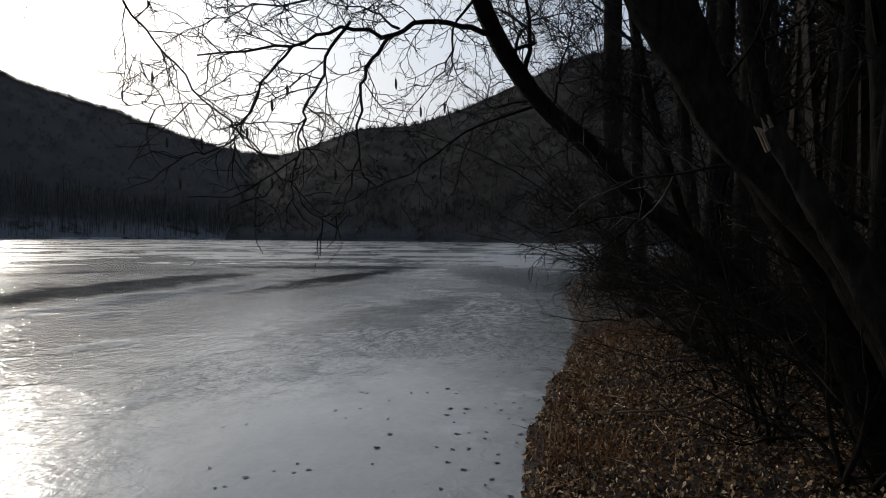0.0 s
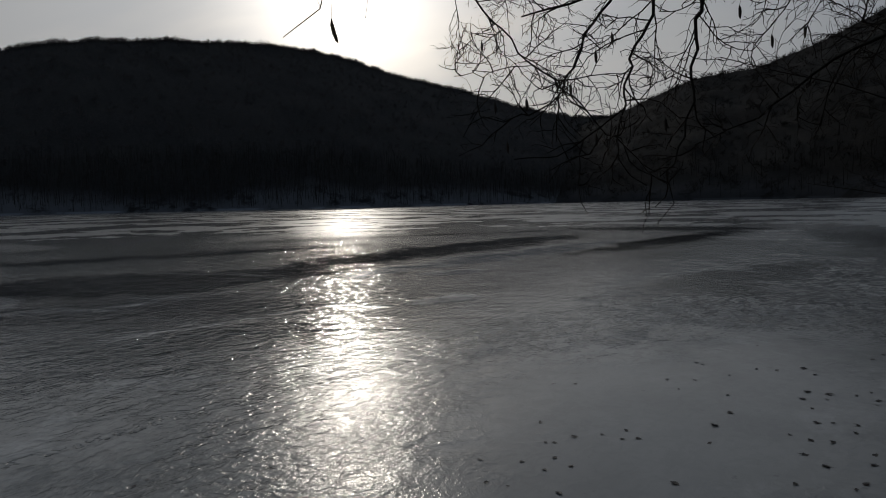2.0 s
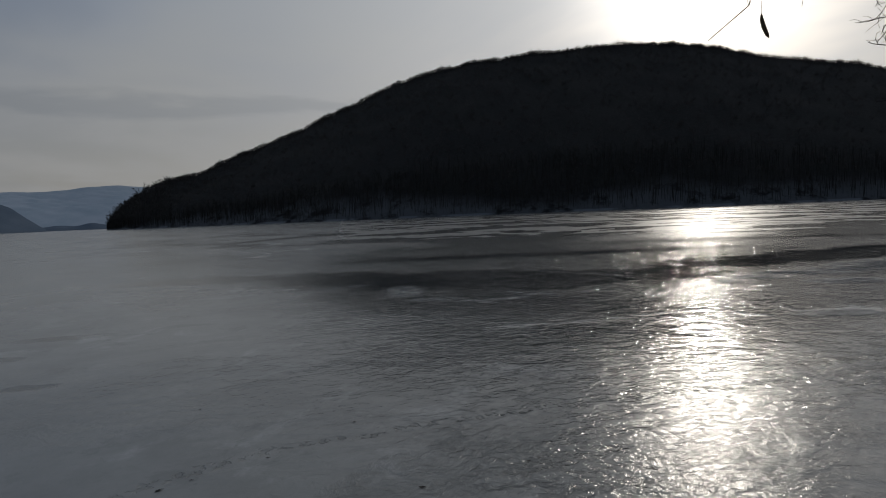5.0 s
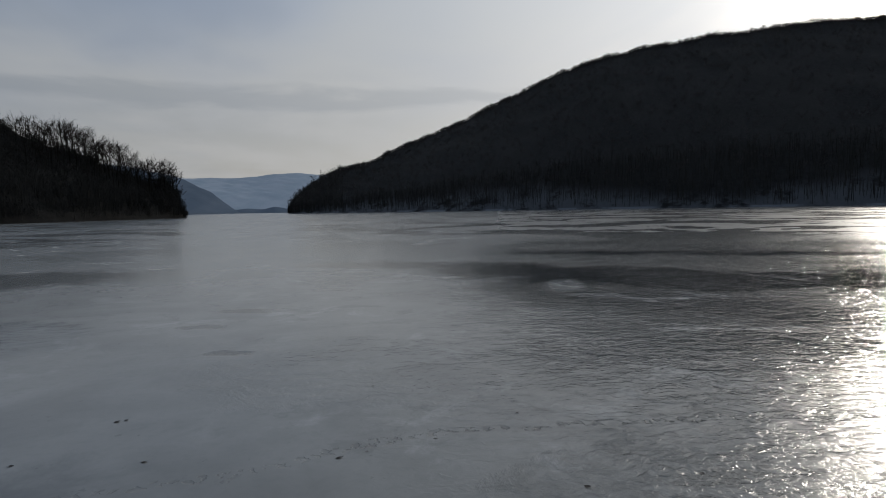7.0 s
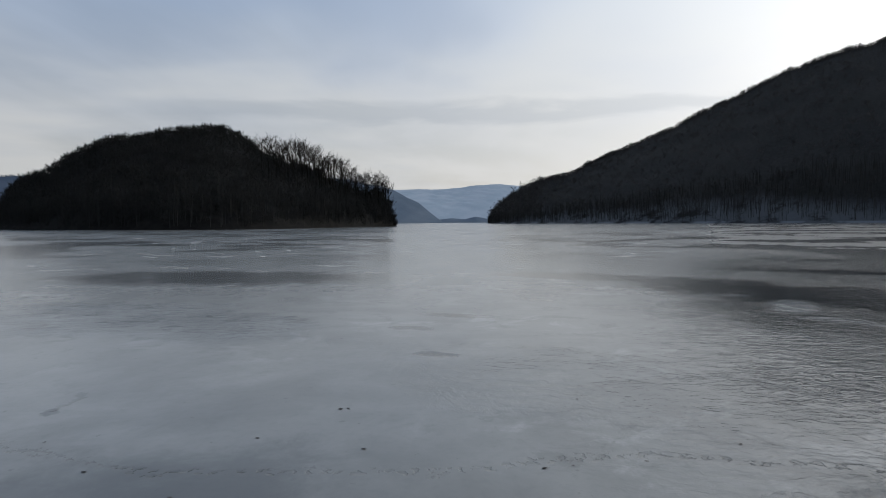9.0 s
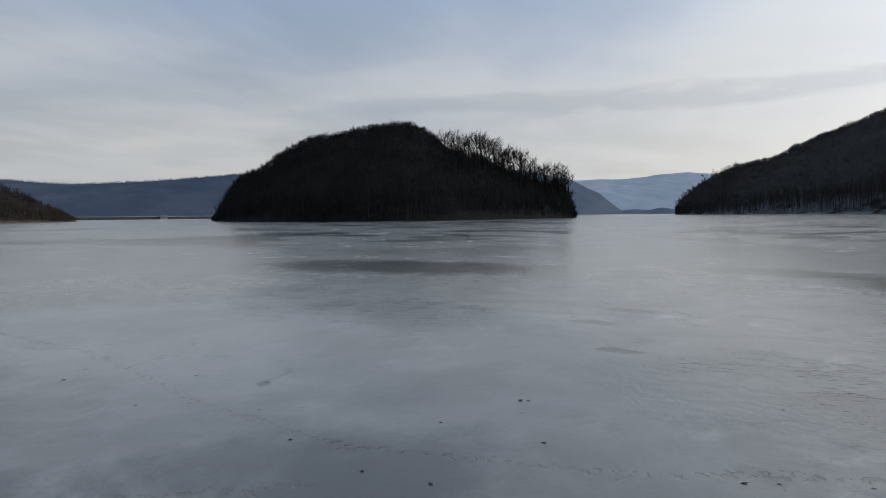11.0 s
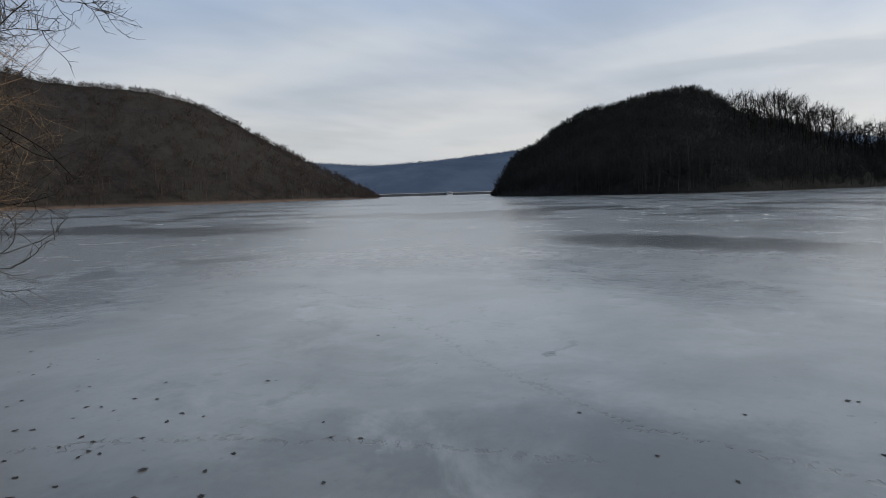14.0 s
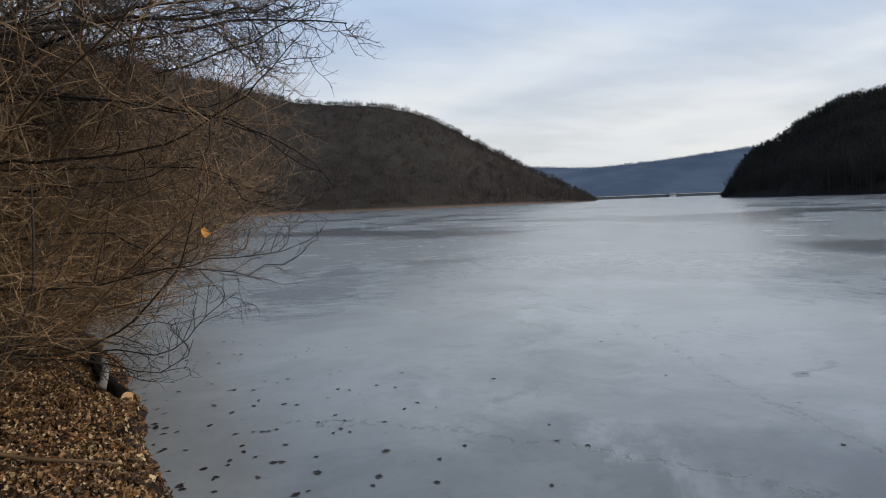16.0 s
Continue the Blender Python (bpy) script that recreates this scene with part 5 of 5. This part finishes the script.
wood("bank_tree", "slender brown-barked sapling arching over the leaf litter", "tree", TWIG,
     [(0.6, -5.2, 0.2), (0.5, -5.12, 0.7), (0.42, -5.09, 1.0), (0.3, -5.11, 1.21), (0.24, -5.11, 1.64), (0.23, -5.11, 1.95)], 0.011,
     [([(0.26, -5.11, 1.5), (-0.1, -5.4, 1.95), (-0.49, -5.52, 2.07), (-0.86, -5.48, 2.25), (-1.06, -5.45, 2.56), (-1.13, -5.44, 2.73)], 0.0055)], TWIG_BROWN, 0.2, 0.5, 2, (0, 0, 0), 37, 6, fine=0.002)
wood("bank_tree", "bare tree with a long mossy bough over the shrubs", "tree", TWIG,
     [(2.0, -6.6, 0.4), (1.9, -6.5, 1.6), (1.7, -6.4, 2.6), (1.6, -6.4, 4.0), (1.5, -6.5, 6.0)], 0.10,
     [([(1.7, -6.4, 2.6), (1.0, -6.1, 2.95), (0.36, -6.0, 3.07), (-0.01, -5.93, 3.14), (-0.45, -5.82, 3.23), (-0.79, -5.69, 3.19), (-1.3, -5.5, 3.3)], 0.0312),
      ([(1.65, -6.4, 3.0), (0.9, -6.3, 3.5), (0.1, -6.2, 3.7), (-0.7, -6.1, 3.8), (-1.3, -6.0, 3.6)], 0.0234),
      ([(1.6, -6.4, 3.4), (0.8, -5.9, 3.8), (0.2, -5.6, 3.9)], 0.0195)], TWIG, 0.10, 0.8, 3, (0, 0, 0), 39, fine=0.0022, curl=True)


# woods on the slope behind; unseen ones beside the viewpoint block sky light
def slope_woods():
    soup = Soup()
    n = 1670
    y = np.concatenate([-110 + 225 * rng.random(1100), 5 + 45 * rng.random(320), -3 + 6 * rng.random(250)])
    u = np.concatenate([8 + 110 * rng.random(1100) ** 1.6, 9 + 28 * rng.random(320), 5 + 20 * rng.random(250)])
    x = shore(y) + u
    z = bank_z(x, y)
    forest(soup, np.stack([x, y, z], -1), 11 + 5 * rng.random(n), SLOPE)
    return tagged(part("forest", soup, TWIG_DARK), "bare dark wood on the slope above the bank, partly unseen to block sky light", "forest", kind="stuff")


slope_woods()

# bare trees on the spine of the headland
trees = []
for k in range(4):
    r = np.random.default_rng(300 + k)
    root = new("bare_tree")
    h = 1.0
    tr_ = Soup()
    line = bend_line(r, (0, 0, -0.03), (0.02, 0, 1), 0.97, 9, 0.06, (0, 0, 0.3))
    tr_.tube(line, np.linspace(0.022, 0.006, 10), 5)
    part("trunk", tr_, WOODS, root)
    crown = Soup()
    for j in range(15):
        f = 0.34 + 0.55 * (j + r.random()) / 15
        o = line[int(9 * f)]
        a, up = r.random() * 6.283, 0.25 + 1.1 * f * r.random()
        end = np.array([0.30 * math.cos(a) * math.cos(up), 0.30 * math.sin(a) * math.cos(up), 0.66 + 0.34 * math.sin(up)])
        l = smooth_line([o, o * 0.5 + end * 0.5 + np.array([0.04 * math.cos(a), 0.04 * math.sin(a), -0.03]), end], 7) + r.normal(0, 0.008, (7, 3))
        crown.tube(l, np.linspace(0.008, 0.003, 7), 3)
        for m in range(13):
            p0 = l[1 + int(5.9 * r.random())]
            t = bend_line(r, p0, unit(r.normal(0, 0.8, 3) + unit(end - np.array([0, 0, 0.5])) + np.array([0, 0, 0.3])), 0.07 + 0.09 * r.random(), 3, 0.22, (0, 0, 0.2))
            crown.tube(t, [0.0024, 0.0021, 0.0018, 0.0014], 3)
    part("crown", crown, WOODS, root)
    trees.append(tagged(root, "tall bare tree on the spine of the headland", "tree", "trees on the headland"))
for i in range(48):
    a = 186.9 + 11.5 * (i + 0.7 * rng.random()) / 48
    sgm = 0.55 + 0.5 * rng.random()
    x, y, z = (float(q) for q in headland.point(np.array(a), np.array(sgm)))
    hh = float(np.interp(a, (187, 189, 194, 196.5, 199), (8.0, 8.5, 10.0, 8.0, 5.5))) + 3.2 * rng.random()
    m = pose(x, y, z, 0, 0, 360 * rng.random()) @ Matrix.Diagonal((hh * 1.05, hh * 1.05, hh, 1))
    if i < 4:
        trees[i].matrix_basis = m
    else:
        c = copy_thing(trees[i % 4], Matrix())
        c.matrix_basis = m


spine = Soup()
a, s_ = 186.9 + 11.5 * rng.random(110), 0.35 + 0.7 * rng.random(110)
x, y, z = headland.point(a, s_)
forest(spine, np.stack([x, y, z], -1), 5.0 + 3.0 * rng.random(110), TALL, 0.05)
tagged(part("forest", spine, WOODS), "thin bare trees along the spine of the headland", "forest", kind="stuff")


# ---- dam with its gatehouse, far down the lake ----
def bearing(a, d, z=0.0):
    return np.array([d * math.cos(radians(a)), d * math.sin(radians(a)), z])


dam = new("dam")
p0, p1 = bearing(229.6, 520), bearing(216.5, 560)
dam.location = tuple(p0)
along = p1 - p0
dam.rotation_euler = (0, 0, math.atan2(along[1], along[0]))
length = float(np.linalg.norm(along))
s = Soup()
s.box((0, -2, -0.5), (length, 2, 2.0))
part("wall", s, STONE, dam)
s = Soup()
s.box((0, -2.3, 2.003), (length, 2.3, 2.35))
part("coping", s, PAINT, dam, "pale coping")
rail = Soup()
for i in range(40):
    x = length * (i + 0.5) / 40
    rail.box((x - 0.08, -2.2, 2.353), (x + 0.08, -2.0, 3.3))
rail.box((0, -2.16, 3.303), (length, -2.04, 3.42))
part("railing", rail, ROOF, dam)
tagged(dam, "low grey dam wall across the end of the lake", "dam")

house = new("gatehouse")
c = bearing(222.2, 535)
house.location = (c[0], c[1], 0)
house.rotation_euler = (0, 0, dam.rotation_euler[2])
house.scale = (0.55, 0.7, 0.7)
s = Soup()
s.box((-4, -3, -0.4), (4, 2.5, 3.6))
part("walls", s, PAINT, house)
s = Soup()
s.add([(-4.5, -3.5, 3.605), (4.5, -3.5, 3.605), (4.5, 3.0, 3.605), (-4.5, 3.0, 3.605), (-3.0, -0.2, 4.9), (3.0, -0.2, 4.9)], [(0, 1, 5), (0, 5, 4), (1, 2, 5), (2, 3, 4), (2, 4, 5), (3, 0, 4), (0, 2, 1), (0, 3, 2)])
part("roof", s, ROOF, house)
for side in (-3.06, 2.56):
    for x in (-2.8, -0.95, 0.95, 2.8):
        s = Soup()
        for lo, hi in (((x - 0.55, 1.45), (x + 0.55, 1.55)), ((x - 0.55, 2.95), (x + 0.55, 3.05)), ((x - 0.55, 1.553), (x - 0.45, 2.947)), ((x + 0.45, 1.553), (x + 0.55, 2.947))):
            s.box((lo[0], side - 0.06, lo[1]), (hi[0], side + 0.06, hi[1]))
        window = part("window", s, ROOF, house)
        s = Soup()
        s.box((x - 0.447, side - 0.04, 1.553), (x + 0.447, side + 0.04, 2.947))
        part("pane", s, PANE, window, "dark glass pane")
tagged(house, "small white gatehouse with a hipped roof on the dam", "building")

# ---- things on the bank ----
log = new("cut_log")
log.location = (-0.2, -6.85, 0.11)
s = Soup()
l = smooth_line([(0.0, 0.0, 0.0), (0.12, -0.5, 0.03), (0.22, -1.1, 0.06), (0.25, -1.7, 0.12)], 10)
s.tube(l, 0.062 * (1 + 0.06 * np.sin(np.arange(10) * 1.9)), 12)
part("body", s, BARK, log, smooth=True)
s = Soup()
s.tube([(-0.012, 0.014, 0), (-0.014, 0.02, 0)], [0.056, 0.053], 12)
part("cut_end", s, CUT_WOOD, log, "fresh sawn face")
tagged(log, "sawn log lying on the bank at the edge of the ice", "log")

stump = new("birch_log")
stump.location = (-0.02, -7.6, 0.22)
s = Soup()
s.tube(smooth_line([(0, 0, 0.1), (-0.03, 0.25, 0.08), (0.0, 0.55, -0.03)], 8), 0.038, 10)
part("body", s, rough_surface("birch_bark", (0.07, 0.066, 0.062), (0.24, 0.23, 0.21), 22.0, 0.8, 0.4, 0.006), stump, smooth=True)
tagged(stump, "short pale birch log beside the ice", "log")

for i, pts in enumerate((((0.75, -5.4, 0.34), (0.35, -5.17, 0.25), (0.0, -5.03, 0.20), (-0.12, -5.0, 0.17)), ((0.9, -4.6, 0.3), (0.4, -4.5, 0.2), (0.1, -4.2, 0.17)), ((2.6, 5.6, 0.45), (2.0, 5.3, 0.34), (1.5, 5.4, 0.28)))):
    s = Soup()
    s.tube(smooth_line(pts, 9), np.linspace(0.02, 0.009, 9), 6)
    tagged(part("fallen_stick", s, TWIG_BROWN, smooth=True), "fallen stick lying on the leaf litter", "stick")

# the last leaf left on a shrub
s = Soup()
v, f = leaf_shape(np.random.default_rng(4), 0.085)
s.add(v[:, [1, 2, 0]] + np.array([-0.76, -5.24, 1.61]), f)
tagged(part("hanging_leaf", s, ORANGE_LEAF), "single orange leaf still hanging from a twig", "leaf")

# ---- leaves frozen to the ice ----
LEAF_SHAPES = []
for k in range(8):
    r = np.random.default_rng(500 + k)
    s = Soup()
    n = 9
    t = np.linspace(0, 2 * np.pi, n, endpoint=False)
    lobes = 1 + 0.34 * np.sin(t * (3 + k % 3) + k) * (0.6 + 0.4 * r.random(n))
    wide = 0.40 + 0.25 * r.random()
    rim = np.stack([0.5 * np.cos(t) * lobes, wide * np.sin(t) * lobes * 0.8, 0.06 + 0.16 * r.random(n)], -1)
    s.add(np.concatenate([rim, [(0, 0, 0.03)]]), [(i, (i + 1) % n, n) for i in range(n)])
    s.tube([(0.4, 0, 0.05), (0.65, 0.03, 0.07), (0.8, 0.0, 0.12)], [0.03, 0.025, 0.02], 3)
    LEAF_SHAPES.append(s.mesh("fallen_leaf", ICE_LEAF))

NORTH_LEAVES = [(-2.01, 5.8), (-1.82, 5.89), (-1.25, 4.71), (-1.11, 4.87), (-0.53, 4.87), (-0.54, 5.28), (-0.93, 6.12), (-0.52, 6.12), (-0.18, 9.16), (-0.98, 10.74), (-2.02, 8.95), (-0.47, 8.7), (0.05, 6.27), (0.46, 6.56),
                (0.66, 6.15), (0.65, 5.42), (-1.75, 4.76), (-1.57, 4.38), (-1.0, 4.75), (0.0, 4.41), (0.17, 4.78), (0.44, 4.93), (0.23, 5.26), (-3.07, 6.6), (-2.85, 6.68), (-0.64, 4.1), (-1.86, 3.9), (-3.05, 3.16), (-3.63, 2.57),
                (-3.64, 2.67), (-3.68, 1.75), (-4.8, 1.04), (-5.18, 1.88), (-6.42, 0.81), (-4.65, 0.28), (-4.7, 0.49), (-6.03, -1.47), (-5.0, -1.08)]
SOUTH_LEAVES = [(-5.93, -5.09), (-6.5, -7.33), (-6.86, -8.19), (-5.59, -9.72), (-3.48, -5.69), (-3.08, -4.41), (-2.93, -4.12), (-3.05, -3.93), (-4.09, -2.18), (-4.03, -1.66), (-3.69, -1.58), (-6.05, -1.4), (-5.21, -1.99), (-5.07, -3.68),
                (-4.84, -4.87), (-4.48, -2.99), (-1.41, -8.1), (-2.68, -8.0), (-2.12, -6.9), (-2.02, -7.89), (-1.15, -6.9), (-1.48, -7.05), (-1.57, -5.5), (-1.77, -5.42), (-2.03, -5.2), (-1.18, -5.53), (-0.79, -5.93), (-0.56, -5.47),
                (-0.98, -5.05), (-1.12, -4.85), (-1.35, -4.81), (-1.28, -4.54), (-1.15, -4.31), (-1.52, -4.16), (-2.77, -6.5), (-2.5, -6.05), (-2.3, -5.4), (-2.55, -5.29), (-1.88, -3.98), (-2.32, -4.4), (-0.46, -4.83), (-0.66, -4.82),
                (-2.45, -3.56), (-1.6, -4.26), (-5.35, -6.35), (-3.42, -5.74)]
spots = list(NORTH_LEAVES) + list(SOUTH_LEAVES)
for i in range(230):
    y = (3.6 + 14 * rng.random() ** 1.7) if i % 2 else -(3.6 + 6 * rng.random())
    spots.append((float(shore(y)) - 0.08 - 2.1 * rng.random() ** 1.8, y))
for i, (x, y) in enumerate(spots):
    leaf = new("fallen_leaf", LEAF_SHAPES[i % 8])
    near = float(shore(y)) - x < 1.5
    k = (0.020 + 0.024 * rng.random()) * (1.35 if near else 1.0)
    leaf.matrix_basis = pose(x, y, 0.002, rng.normal(0, 6), rng.normal(0, 6), 360 * rng.random()) @ Matrix.Diagonal((k * 1.15, k, k * 0.5, 1))
    tagged(leaf, "dark wet fallen leaf frozen onto the ice", "leaf", "leaves on the ice")
